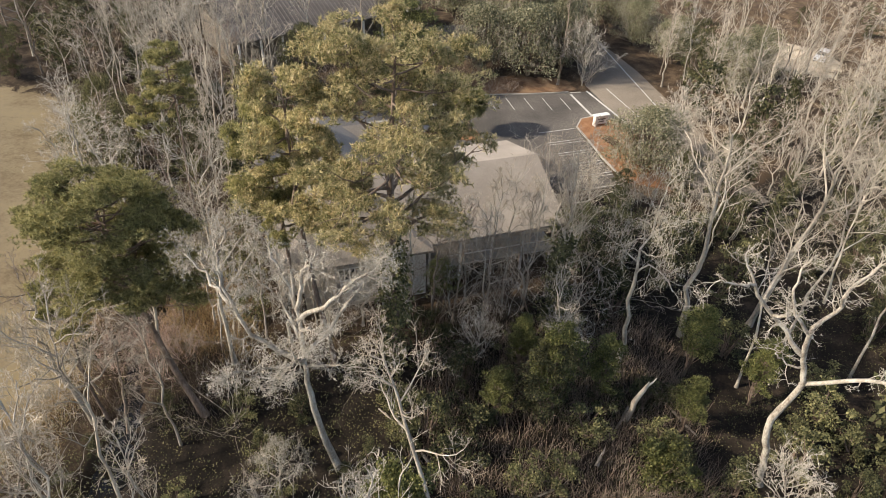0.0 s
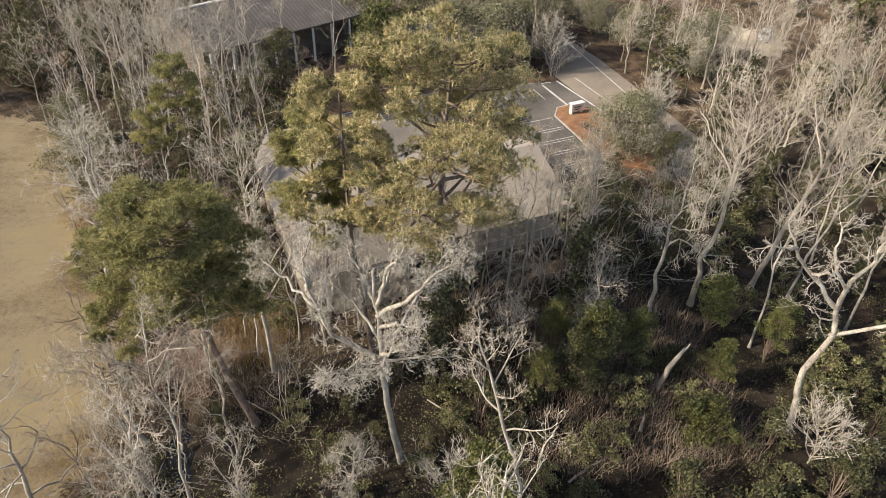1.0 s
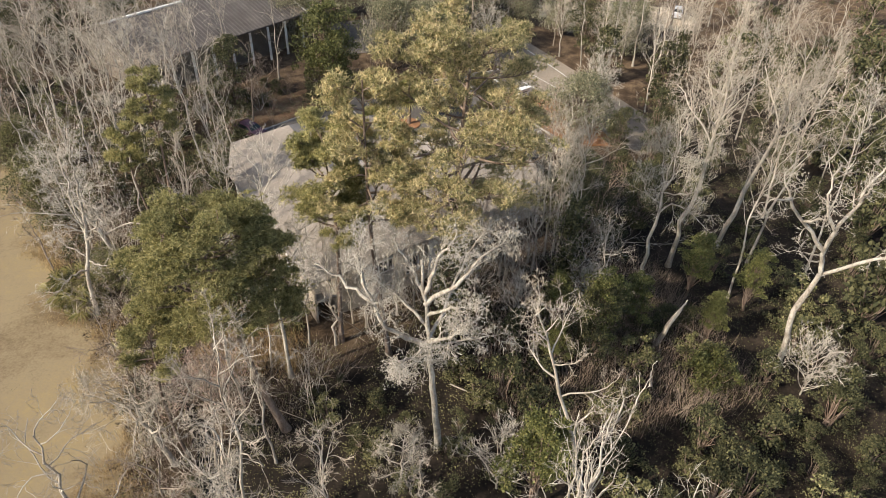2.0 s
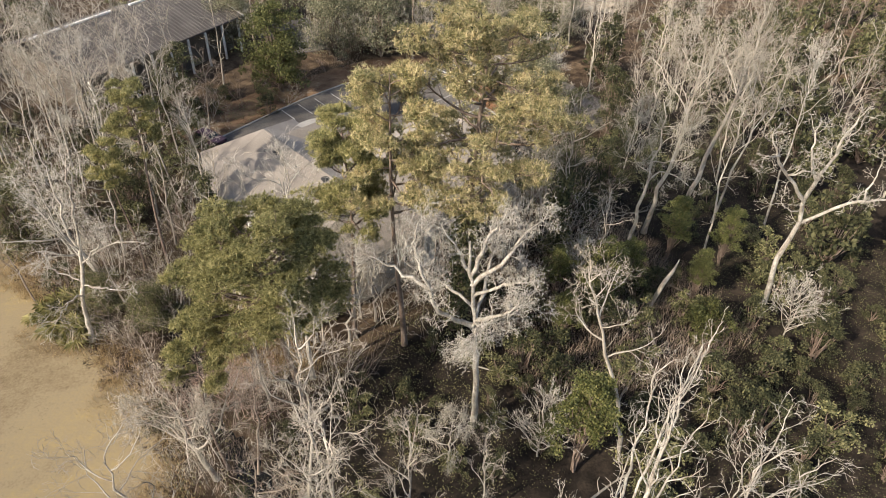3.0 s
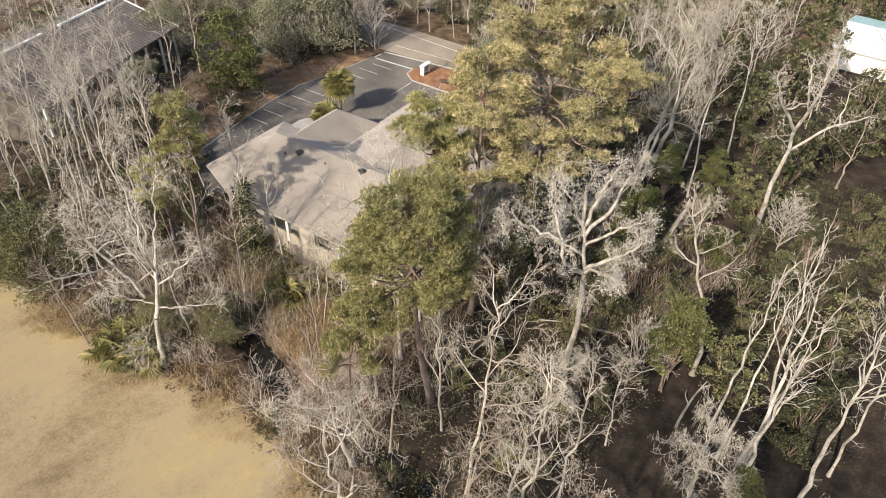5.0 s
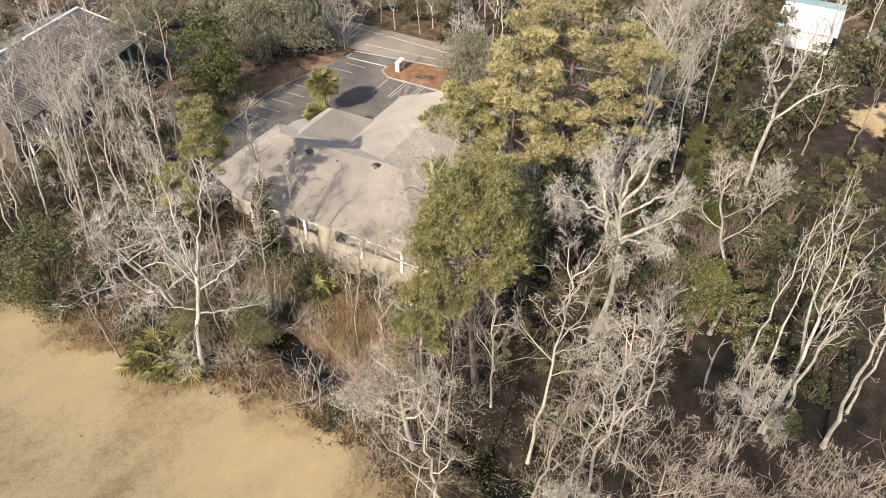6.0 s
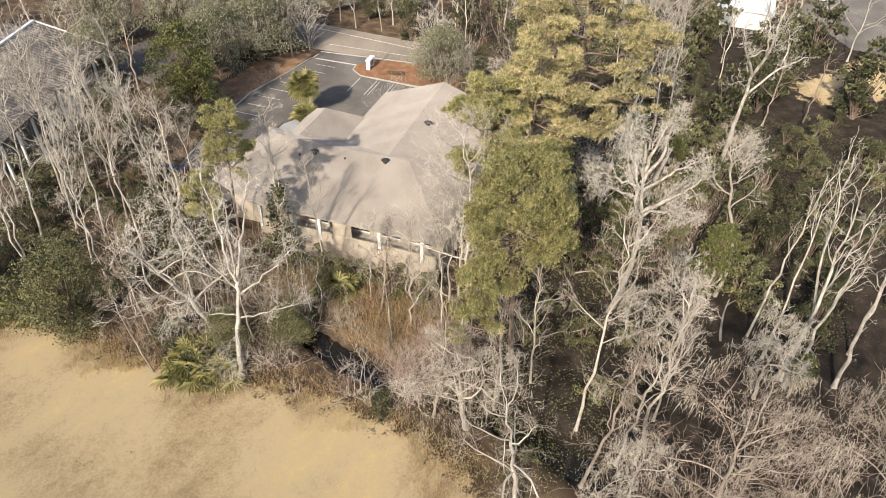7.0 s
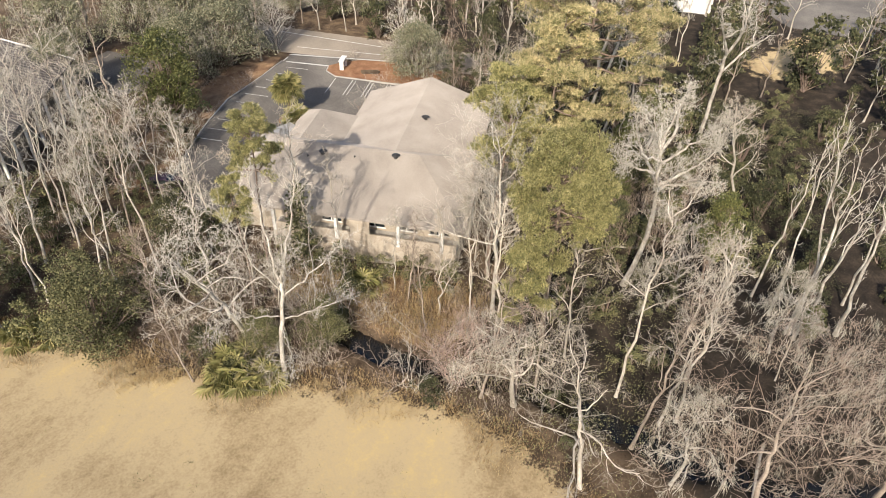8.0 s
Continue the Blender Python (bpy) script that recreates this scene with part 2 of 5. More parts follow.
def slab_bm(corners, z0, z1):
    """A plate with the given outline (counter-clockwise)."""
    bm = bmesh.new()
    top = [bm.verts.new((x, y, z1)) for x, y in corners]
    low = [bm.verts.new((x, y, z0)) for x, y in corners]
    bm.faces.new(top)
    bm.faces.new(low[::-1])
    k = len(corners)
    for i in range(k):
        bm.faces.new((top[i], low[i], low[(i + 1) % k], top[(i + 1) % k]))
    bmesh.ops.recalc_face_normals(bm, faces=bm.faces)
    return bm


class Tubes:
    """Collects tapered tubes and gives one mesh."""

    def __init__(self):
        self.v, self.f, self.count = [], [], 0

    def add(self, pts, radii, sides):
        pts = np.asarray(pts, float)
        tan = np.gradient(pts, axis=0)
        tan /= np.linalg.norm(tan, axis=1, keepdims=True) + 1e-9
        ref = np.array((0.31, 0.87, 0.13)) if abs(tan[0, 2]) > 0.7 else np.array((0.05, 0.1, 1.0))
        a = np.cross(tan, ref)
        a /= np.linalg.norm(a, axis=1, keepdims=True) + 1e-9
        b = np.cross(tan, a)
        ang = np.arange(sides) * (2 * math.pi / sides)
        ring = a[:, None] * np.cos(ang)[None, :, None] + b[:, None] * np.sin(ang)[None, :, None]
        self.v.append((pts[:, None] + ring * np.asarray(radii)[:, None, None]).reshape(-1, 3))
        i = np.arange(len(pts) - 1)[:, None] * sides
        j = np.arange(sides)[None]
        k = (j + 1) % sides
        self.f.append((np.stack([i + j, i + k, i + sides + k, i + sides + j], -1) + self.count).reshape(-1, 4))
        self.count += len(pts) * sides

    def mesh(self, name, material):
        return mesh(name, np.concatenate(self.v), np.concatenate(self.f), material, True)


def unit(v):
    return v / (np.linalg.norm(v) + 1e-9)


def turn_off(rng, d, degrees):
    """A way that leaves d by that angle, to a random side."""
    side = unit(np.cross(d, rng.normal(size=3)))
    a = radians(degrees)
    return unit(d * math.cos(a) + side * math.sin(a))


def limb_line(rng, p, d, length, n, wobble, rise):
    pts = [np.array(p, float)]
    step = length / (n - 1)
    for _ in range(n - 1):
        d = unit(d + rng.normal(size=3) * wobble + np.array((0, 0, rise)))
        pts.append(pts[-1] + d * step)
    return np.array(pts)


def grow(rng, tubes, p, d, length, r, level, last, kids, wobble=0.2, rise=0.08, tips=None, angle=(28, 62)):
    """One branch and what grows from it. tubes: a collector a level."""
    n = (7, 7, 6, 4, 2, 2)[level]
    pts = limb_line(rng, p, d, length, n, wobble * (1.0, 1.15, 1.3, 1.5, 1, 1)[level], rise if level < 3 else 0.02)
    tubes[min(level, len(tubes) - 1)].add(pts, np.linspace(r, max(r * 0.35, 0.006), n), (7, 5, 3, 3, 3, 3)[level])
    if level == last:
        if tips is not None:
            tips.append(pts[-1])
        return
    for k in range(kids[level]):
        s = 0.28 + 0.72 * (k + rng.uniform(0.2, 1)) / kids[level]
        s = min(s, 1.0) * (n - 1)
        i = min(int(s), n - 2)
        q = pts[i] + (pts[i + 1] - pts[i]) * (s - i)
        way = unit(pts[i + 1] - pts[i])
        ln = length * (rng.uniform(0.38, 0.66) if level < 2 else rng.uniform(0.4, 0.7)) * (1.15 - 0.45 * s / (n - 1))
        rr = max(r * (1 - 0.6 * s / (n - 1)) * rng.uniform(0.45, 0.64), 0.010)
        grow(rng, tubes, q, turn_off(rng, way, rng.uniform(*angle)), ln, rr, level + 1, last, kids, wobble, rise, tips, angle)


def bare_tree(seed, name, spine, r0, limbs, reach, label, twig=TWIG, start=0.4, kids=(0, 6, 5, 5), last=4, rise=0.09, moss=0, ivy=0, wobble=0.22, up=40, category="tree", group="bare trees of the wood", whole=True, fuzz=0, angle=(28, 62)):
    """A leafless tree: spine: the trunk's line as (x, y, z) from its base."""
    rng = np.random.default_rng(seed)
    ob = tagged(new(name), label, category, group)
    spine = np.array(spine, float)
    s = np.concatenate([(0, 0.02, 0.06), np.linspace(0.13, 1, 11)])
    seg = np.linspace(0, 1, len(spine))
    line = np.stack([np.interp(s, seg, spine[:, k]) for k in range(3)], 1)
    line[1:-1] = (line[:-2] + 2 * line[1:-1] + line[2:]) / 4
    line[4:] += rng.normal(size=(10, 3)) * np.array((0.11, 0.11, 0)) * spine[-1][2] / 14
    rad = r0 * (1 - 0.85 * s) * rng.uniform(0.88, 1.1, 14)
    rad[:2] *= (1.5, 1.2)
    trunk, twigs, loose = Tubes(), Tubes(), Tubes()
    trunk.add(line, rad, 8)
    tips, arms = [], []
    for k in range(limbs):
        f = start + (1 - start) * (k + rng.uniform(0, 0.9)) / limbs
        i = min(int(np.searchsorted(s, f)) - 1, 12)
        q = np.array([np.interp(f, s, line[:, j]) for j in range(3)])
        a = k * 2.4 + rng.uniform(-0.5, 0.5)
        e = radians(up + rng.uniform(-18, 18) + 30 * (f - start))
        d = np.array((math.cos(a) * math.cos(e), math.sin(a) * math.cos(e), math.sin(e)))
        ln = reach * rng.uniform(0.7, 1.15) * (1.15 - 0.55 * (f - start) / (1.01 - start))
        arm = Tubes() if whole else loose
        grow(rng, [arm, arm, arm, twigs, twigs], q, d, ln, max(rad[i] * 0.62, 0.045), 1, last, kids, wobble, rise, tips, angle)
        arms.append(arm)
    for k in range(9 if whole else 0):
        f = rng.uniform(0.18, 0.95)
        d = turn_off(rng, np.array((0, 0, 1.0)), rng.uniform(35, 80))
        grow(rng, [twigs], [np.interp(f, s, line[:, j]) for j in range(3)], d, rng.uniform(0.5, 1.3), 0.022, 3, 4, (0, 0, 0, 4), 0.3, 0.05)
    bark = LICHEN_BARK if twig is LICHEN else BROWN_BARK if twig is TWIG_BROWN else BARK
    child("trunk", trunk.mesh("trunk", bark), ob)
    for arm in arms if whole else [loose]:
        tagged(child("limb" if whole else "crown", arm.mesh("limb", bark), ob), kind="" if whole else "stuff")
    tagged(child("twig_mass", twigs.mesh("twig_mass", twig if twig is not LICHEN else TWIG_PALE), ob), kind="stuff")
    if fuzz:
        pick = np.array(tips)[rng.choice(len(tips), min(fuzz, len(tips)), replace=False)]
        v, f = tufts(rng, np.repeat(pick, 3, 0) + rng.normal(size=(len(pick) * 3, 3)) * 0.12, 9, 0.2, 0.014, 0)
        tagged(child("lichen", mesh("lichen", v, f, LICHEN), ob, "white fluffy lichen"), kind="stuff")
    if moss:
        pick = rng.choice(len(tips), min(moss, len(tips)), replace=False)
        v, f = strands(rng, np.array(tips)[pick], 12, 0.75, 0.017)
        tagged(child("moss", mesh("moss", v, f, MOSS), ob, "grey hanging moss"), kind="stuff")
    if ivy:
        pts = []
        for i in range(8):
            pts.append(line[i] + rng.normal(size=(60, 3)) * np.array((0.45, 0.45, 0.5)) * (1.2 - 0.05 * i))
        v, f = leaves(rng, np.concatenate(pts), 6, 0.22, 0.22)
        tagged(child("ivy", mesh("ivy", v, f, LEAF_BRIGHT if ivy > 1 else LEAF), ob, "evergreen vine leaves"), kind="stuff")
    return ob


def bend(points, n):
    """A smooth line of n points through the given ones."""
    p = np.array(points, float)
    q = np.concatenate([[2 * p[0] - p[1]], p, [2 * p[-1] - p[-2]]])
    out = []
    for u in np.linspace(0, len(p) - 1.0001, n):
        i, t = int(u), u - int(u)
        a, b, c, d = q[i:i + 4]
        out.append(0.5 * (2 * b + (c - a) * t + (2 * a - 5 * b + 4 * c - d) * t * t + (3 * b - a - 3 * c + d) * t ** 3))
    return np.array(out)


def limbed_tree(seed, name, spine, r0, limbs, reach, label, sprays=7, kids=(0, 0, 5, 5), wobble=0.26, rise=0.05, fuzz=0, moss=0, tip=0.3, bark=None, twig=None, group="bare trees of the wood"):
    """A leafless tree with its main limbs laid out: spine and limbs are lines from the trunk's base; a limb begins with its radius."""
    rng = np.random.default_rng(seed)
    ob = tagged(new(name), label, "tree", group)
    trunk, twigs, tips = Tubes(), Tubes(), []
    line = bend(spine, 18)
    line[2:-1] += rng.normal(size=(15, 3)) * 0.05
    rad = r0 * np.linspace(1, tip, 18) * rng.uniform(0.9, 1.08, 18)
    rad[:2] *= (1.45, 1.15)
    trunk.add(line, rad, 9)
    bark, twig = bark or LICHEN_BARK, twig or TWIG_PALE
    child("trunk", trunk.mesh("trunk", bark), ob)
    for r, *points in limbs:
        arm = Tubes()
        pts = bend(points, 12)
        pts[1:] += rng.normal(size=(11, 3)) * 0.07
        long = np.linalg.norm(np.diff(pts, axis=0), axis=1).sum()
        arm.add(pts, np.linspace(r, max(r * 0.3, 0.03), 12) * rng.uniform(0.88, 1.1, 12), 7)
        for j in range(max(3, int(sprays * long / 5))):
            u = (0.25 + 0.75 * rng.uniform()) * 11
            i = min(int(u), 10)
            q = pts[i] + (pts[i + 1] - pts[i]) * (u - i)
            w = turn_off(rng, unit(pts[i + 1] - pts[i]), rng.uniform(30, 75))
            grow(rng, [arm, arm, arm, twigs, twigs], q, w, reach * rng.uniform(0.5, 1.1), max(0.42 * r * (1 - 0.06 * u), 0.028), 2, 4, kids, wobble, rise, tips)
        for j in range(2):
            grow(rng, [arm, arm, arm, twigs, twigs], pts[-1], turn_off(rng, unit(pts[-1] - pts[-2]), 22), reach * rng.uniform(0.7, 1.1), max(r * 0.3, 0.03), 2, 4, kids, wobble, rise, tips)
        child("limb", arm.mesh("limb", bark), ob)
    tagged(child("twig_mass", twigs.mesh("twig_mass", twig), ob), kind="stuff")
    if fuzz:
        pick = np.array(tips)[rng.choice(len(tips), min(fuzz, len(tips)), replace=False)]
        v, f = tufts(rng, np.repeat(pick, 3, 0) + rng.normal(size=(len(pick) * 3, 3)) * 0.22, 8, 0.12, 0.011, 0)
        tagged(child("lichen", mesh("lichen", v, f, LICHEN), ob, "white fluffy lichen"), kind="stuff")
    if moss:
        pick = rng.choice(len(tips), min(moss, len(tips)), replace=False)
        v, f = strands(rng, np.array(tips)[pick], 12, 0.7, 0.017)
        tagged(child("moss", mesh("moss", v, f, MOSS), ob, "grey hanging moss"), kind="stuff")
    return ob


def strands(rng, at, count, length, width):
    """Thin hanging strips, count at each point."""
    p = np.repeat(at, count, 0) + rng.normal(size=(len(at) * count, 3)) * 0.16
    n = len(p)
    a = rng.uniform(0, 2 * math.pi, n)
    w = np.stack([np.cos(a), np.sin(a), np.zeros(n)], 1) * width
    ln = length * (0.25 + rng.exponential(0.4, n))
    low = p + rng.normal(size=(n, 3)) * 0.16
    low[:, 2] = p[:, 2] - ln
    v = np.stack([p - w, p + w, low], 1).reshape(-1, 3)
    return v, np.arange(3 * n).reshape(-1, 3)


def leaves(rng, at, count, spread, size, flat=0.3, long=1.7):
    """Small folded leaves, count round each point: two triangles each."""
    p = np.repeat(at, count, 0) + rng.normal(size=(len(at) * count, 3)) * spread
    n = len(p)
    d = rng.normal(size=(n, 3))
    d /= np.linalg.norm(d, axis=1, keepdims=True)
    nrm = rng.normal(size=(n, 3)) + np.array((0, 0, flat * 4))
    s = np.cross(d, nrm)
    s /= np.linalg.norm(s, axis=1, keepdims=True) + 1e-9
    sz = size * rng.uniform(0.6, 1.2, n)[:, None]
    mid = p + d * sz * long * 0.5
    v = np.stack([p, mid + s * sz * 0.5, p + d * sz * long, mid - s * sz * 0.5], 1).reshape(-1, 3)
    i = np.arange(n)[:, None] * 4
    return v, np.concatenate([i + np.array((0, 1, 2)), i + np.array((0, 2, 3))])


def tufts(rng, at, blades, length, width, up=0.35):
    """Sprays of needles: thin triangles out of each point."""
    p = np.repeat(at, blades, 0)
    n = len(p)
    d = rng.normal(size=(n, 3)) + np.array((0, 0, up))
    d /= np.linalg.norm(d, axis=1, keepdims=True)
    s = np.cross(d, rng.normal(size=(n, 3)))
    s /= np.linalg.norm(s, axis=1, keepdims=True) + 1e-9
    ln = length * rng.uniform(0.6, 1.15, n)[:, None]
    v = np.stack([p - s * width, p + s * width, p + d * ln], 1).reshape(-1, 3)
    return v, np.arange(3 * n).reshape(-1, 3)


def pine(seed, at, height, crown0, reach, label, needle=NEEDLE, lean=(0, 0), r0=0.3, limbs=26, flat=0.0, ivy=0, density=1.0, pads=7, tuft=0.32, dome=False, pad=0.62):
    """A pine: bare lower trunk, crooked limbs, needle tufts in layered clumps."""
    rng = np.random.default_rng(seed)
    ob = tagged(new("pine_tree"), label, "pine tree", "pines")
    ob.location = at
    s = np.linspace(0, 1, 14)
    line = np.stack([lean[0] * s + np.sin(s * 5 + seed) * 0.25, lean[1] * s + np.cos(s * 4 + seed) * 0.25, s * height], 1)
    trunk = Tubes()
    child_limbs = []
    rad = r0 * (1 - 0.82 * s)
    rad[0] *= 1.3
    trunk.add(line, rad, 10)
    ends = []
    for k in range(limbs):
        f = crown0 + (0.985 - crown0) * ((k + rng.uniform(0, 0.8)) / limbs)
        q = np.array([np.interp(f, s, line[:, j]) for j in range(3)])
        g = (f - crown0) / (1 - crown0)
        a = k * 2.4 + rng.uniform(-0.4, 0.4)
        prof = (0.55 + 0.6 * math.sin(math.pi * min(1, g * 0.9 + 0.12))) * (1 - 0.55 * g * (1 - flat))
        ln = reach * prof * rng.uniform(0.65, 1.15)
        if dome:
            ln = reach * math.sqrt(max(0.04, 1 - ((g - 0.36) / 0.68) ** 2)) * rng.uniform(0.82, 1.04)
        e = radians(rng.uniform(-8, 18) + 35 * g * (1 - flat))
        d = np.array((math.cos(a) * math.cos(e), math.sin(a) * math.cos(e), math.sin(e)))
        pts = limb_line(rng, q, d, ln, 6, 0.16, 0.05)
        boughs = Tubes()
        child_limbs.append(boughs)
        boughs.add(pts, np.linspace(0.10 * (1.2 - g) * reach / 4 + 0.02, 0.02, 6), 5)
        for j in range(pads):
            u = (0.6 if dome else 0.42) + (0.4 if dome else 0.58) * (j + rng.uniform(0.3, 1)) / pads
            u = min(u, 1.0) * 5
            i = min(int(u), 4)
            o = pts[i] + (pts[i + 1] - pts[i]) * (u - i)
            w = turn_off(rng, unit(pts[i + 1] - pts[i]), rng.uniform(15, 75))
            w = unit(w * np.array((1, 1, 0.5)) + np.array((0, 0, 0.22)))
            sub = limb_line(rng, o, w, ln * rng.uniform(0.14, 0.34) * (0.6 if dome else 1) + 0.3, 4, 0.22, 0.1)
            boughs.add(sub, np.linspace(0.035, 0.014, 4), 3)
            if rng.uniform() < 0.1:
                continue
            # a flattened cushion of tufts, thickest on its upper side
            n = int(26 * density * rng.uniform(0.6, 1.3))
            w = rng.normal(size=(n, 3))
            w /= np.linalg.norm(w, axis=1, keepdims=True)
            w[:, 2] = np.abs(w[:, 2]) * 0.8 - 0.2
            size = pad * rng.uniform(0.65, 1.3)
            ends.append(sub[3] + w * np.array((size, size, size * 0.6)) * rng.uniform(0.45, 1.05, (n, 1)))
    child("trunk", trunk.mesh("trunk", PINE_BARK), ob)
    for boughs in child_limbs:
        child("limb", boughs.mesh("limb", PINE_BARK), ob)
    v, f = tufts(rng, np.concatenate(ends), 10, tuft, 0.026, 0.5)
    tagged(child("needle_mass", mesh("needle_mass", v, f, needle), ob), kind="stuff")
    if ivy:
        pts = np.concatenate([line[i] + rng.normal(size=(90, 3)) * np.array((0.5, 0.5, 0.7)) for i in range(ivy)])
        v, f = leaves(rng, pts, 5, 0.2, 0.22)
        tagged(child("ivy", mesh("ivy", v, f, LEAF_OLIVE), ob, "evergreen vine leaves"), kind="stuff")
    return ob


def leafy(seed, name, radius, height, clumps, per, size, material, label, trunk_h=0.3, category="tree", group="", droop=0.0, stems=4):
    """A leafy evergreen: several stems, boughs, and uneven clumps of single leaves."""
    rng = np.random.default_rng(seed)
    ob = tagged(new(name), label, category, group)
    tub = Tubes()
    pts = []
    for k in range(clumps):
        a = rng.uniform(0, 2 * math.pi)
        z = rng.uniform(trunk_h, 1.0)
        prof = math.sqrt(max(0.05, 1 - ((z - 0.48) / 0.56) ** 2))
        rr = radius * prof * rng.uniform(0.3, 1.1) * (0.86 + 0.26 * math.sin(3 * a + seed + 5 * z) + 0.12 * math.sin(7 * a + 2 * seed))
        c = np.array((math.cos(a) * rr, math.sin(a) * rr, z * height))
        cr = radius * rng.uniform(0.15, 0.34)
        w = rng.normal(size=(per, 3))
        w /= np.linalg.norm(w, axis=1, keepdims=True)
        w[:, 2] = np.abs(w[:, 2]) * (1 - droop) - 0.25
        pts.append(c + w * cr * rng.uniform(0.55, 1.15, (per, 1)) * np.array((1, 1, 0.75)))
        if k % 2 == 0:
            low = np.array((rng.normal() * 0.15, rng.normal() * 0.15, height * trunk_h * rng.uniform(0.3, 1.0)))
            mid = (low + c) / 2 + rng.normal(size=3) * 0.15
            tub.add(np.array([low, mid, c]), (0.02 * radius + 0.012, 0.012 * radius + 0.01, 0.008), 4)
    for k in range(stems):
        a = k * 2.1
        top = np.array((math.cos(a) * radius * 0.25, math.sin(a) * radius * 0.25, height * 0.7))
        tub.add(limb_line(rng, (math.cos(a) * 0.12, math.sin(a) * 0.12, 0), unit(top), height * 0.7, 5, 0.12, 0.05), np.linspace(0.03 * radius + 0.03, 0.02, 5), 5)
    tagged(child("stem_mass", tub.mesh("stem_mass", PINE_BARK), ob), kind="stuff")
    v, f = leaves(rng, np.concatenate(pts), 1, size * 0.3, size)
    tagged(child("foliage", mesh("foliage", v, f, material), ob), kind="stuff")
    return ob


def thicket(seed, label, stems=9, height=2.6, spread=0.9, twig=TWIG_BROWN, kids=(0, 4, 3), last=3):
    """A leafless bush of many stems."""
    rng = np.random.default_rng(seed)
    ob = tagged(new("bare_bush"), label, "bush", "bare bushes of the wood")
    a, b = Tubes(), Tubes()
    for k in range(stems):
        w = rng.uniform(0, 2 * math.pi)
        d = unit(np.array((math.cos(w) * spread, math.sin(w) * spread, rng.uniform(0.7, 1.6))))
        p = np.array((math.cos(w) * 0.25, math.sin(w) * 0.25, 0)) * rng.uniform(0.3, 2)
        grow(rng, [a, a, b, b], p, d, height * rng.uniform(0.6, 1.1), 0.028, 1, last, kids, 0.22, 0.08)
    tagged(child("stem_mass", a.mesh("stem_mass", twig), ob), kind="stuff")
    tagged(child("twig_mass", b.mesh("twig_mass", twig), ob), kind="stuff")
    return ob


def fan(rng, o, d, size, v, f, blades=11):
    """One palm fan: folded blades on an arc at the end of a stalk."""
    side = unit(np.cross(d, np.array((0.0, 0.0, 1.0)) + rng.normal(size=3) * 0.2))
    for k in range(blades):
        t = radians(-100 + 200 * k / (blades - 1))
        w = unit(d * math.cos(t) + side * math.sin(t) + np.array((0, 0, -0.18)))
        s = unit(np.cross(w, np.cross(d, side))) * size * 0.075
        c = len(v)
        tip = o + w * size * rng.uniform(0.85, 1.1) + np.array((0, 0, -0.25 * size))
        m = o + w * size * 0.55
        v += [o, m + s, tip, m - s]
        f += [(c, c + 1, c + 2), (c, c + 2, c + 3)]


def palm(seed, name, trunk_h, fans, size, label, group):
    rng = np.random.default_rng(seed)
    ob = tagged(new(name), label, "palm", group)
    tub = Tubes()
    top = np.array((0.15, 0.1, trunk_h))
    if trunk_h > 0.4:
        tub.add(np.array([(0, 0, 0), top * 0.5 + np.array((0.08, 0, 0)), top]), (0.24, 0.2, 0.2), 9)
        child("trunk", tub.mesh("trunk", PINE_BARK), ob)
    for k in range(fans):
        v, f, stalk = [], [], Tubes()
        a = k * 2.4
        e = radians(rng.uniform(-50, 75))
        d = np.array((math.cos(a) * math.cos(e), math.sin(a) * math.cos(e), math.sin(e)))
        o = top + d * size * rng.uniform(0.5, 0.85)
        fan(rng, o, d, size * 0.8, v, f)
        frond = child("frond", mesh("frond", np.array(v), np.array(f), PALM_LEAF), ob)
        stalk.add(np.array([top, o]), (0.025, 0.015), 3)
        child("stalk", stalk.mesh("stalk", PALM_LEAF), frond)
    return ob


# ---- plan ----
FIELD = [(-300, 86), (-57, 84), (-49, 82), (-44, 77), (-39.5, 73), (-37, 66), (-34.8, 58), (-33.4, 51), (-30.6, 46), (-28.0, 39), (-26.7, 33), (-28.0, 28), (-31, 22), (-33, 12), (-38, -30), (-300, -60)]
STRAW_BED = [(-16, 76.5), (-6.6, 81.2), (-1.5, 83.5), (4.8, 85.6), (13, 86.4), (20, 88.0), (19, 92), (12, 92), (0, 89.5), (-12, 86), (-19, 80.5)]
BRUSH_BED = [(-22.3, 39.5), (-17, 38.5), (-14.6, 42), (-15.5, 47), (-18.2, 53.5), (-21.6, 51.5), (-22.2, 46)]
DRY_LAWN = [(52, 22), (57, 14), (66, 9), (74, 6), (76, 16), (64, 21), (56, 25)]
# Outline of the dark floor: swampy mud plus painted canopy shade.
MUD_SHADE = [(-27, 10), (-24, 24), (-20, 33), (-13, 36), (-4, 39), (8, 42), (13, 52), (18, 62), (30, 58), (46, 74), (70, 62), (90, 20), (60, -30), (0, -30), (-22, -20)]
SANDS = [[(38, 99), (43, 97.5), (47, 101), (46.5, 110), (41, 114), (37, 109)], [(52, 98), (59, 94.5), (63, 99), (61, 107), (54, 108)]]
LOT = [(-17, 68), (-12, 66.5), (-4, 67.5), (4, 66.5), (11, 66.3), (14, 62), (21.6, 63.5), (20.7, 66.0), (18.3, 76.6), (20.6, 79.8), (24.5, 79), (22.0, 87.5), (19.8, 87.2), (13, 86), (4.8, 85.2), (-1.5, 83), (-6.6, 80.7), (-16, 76)]
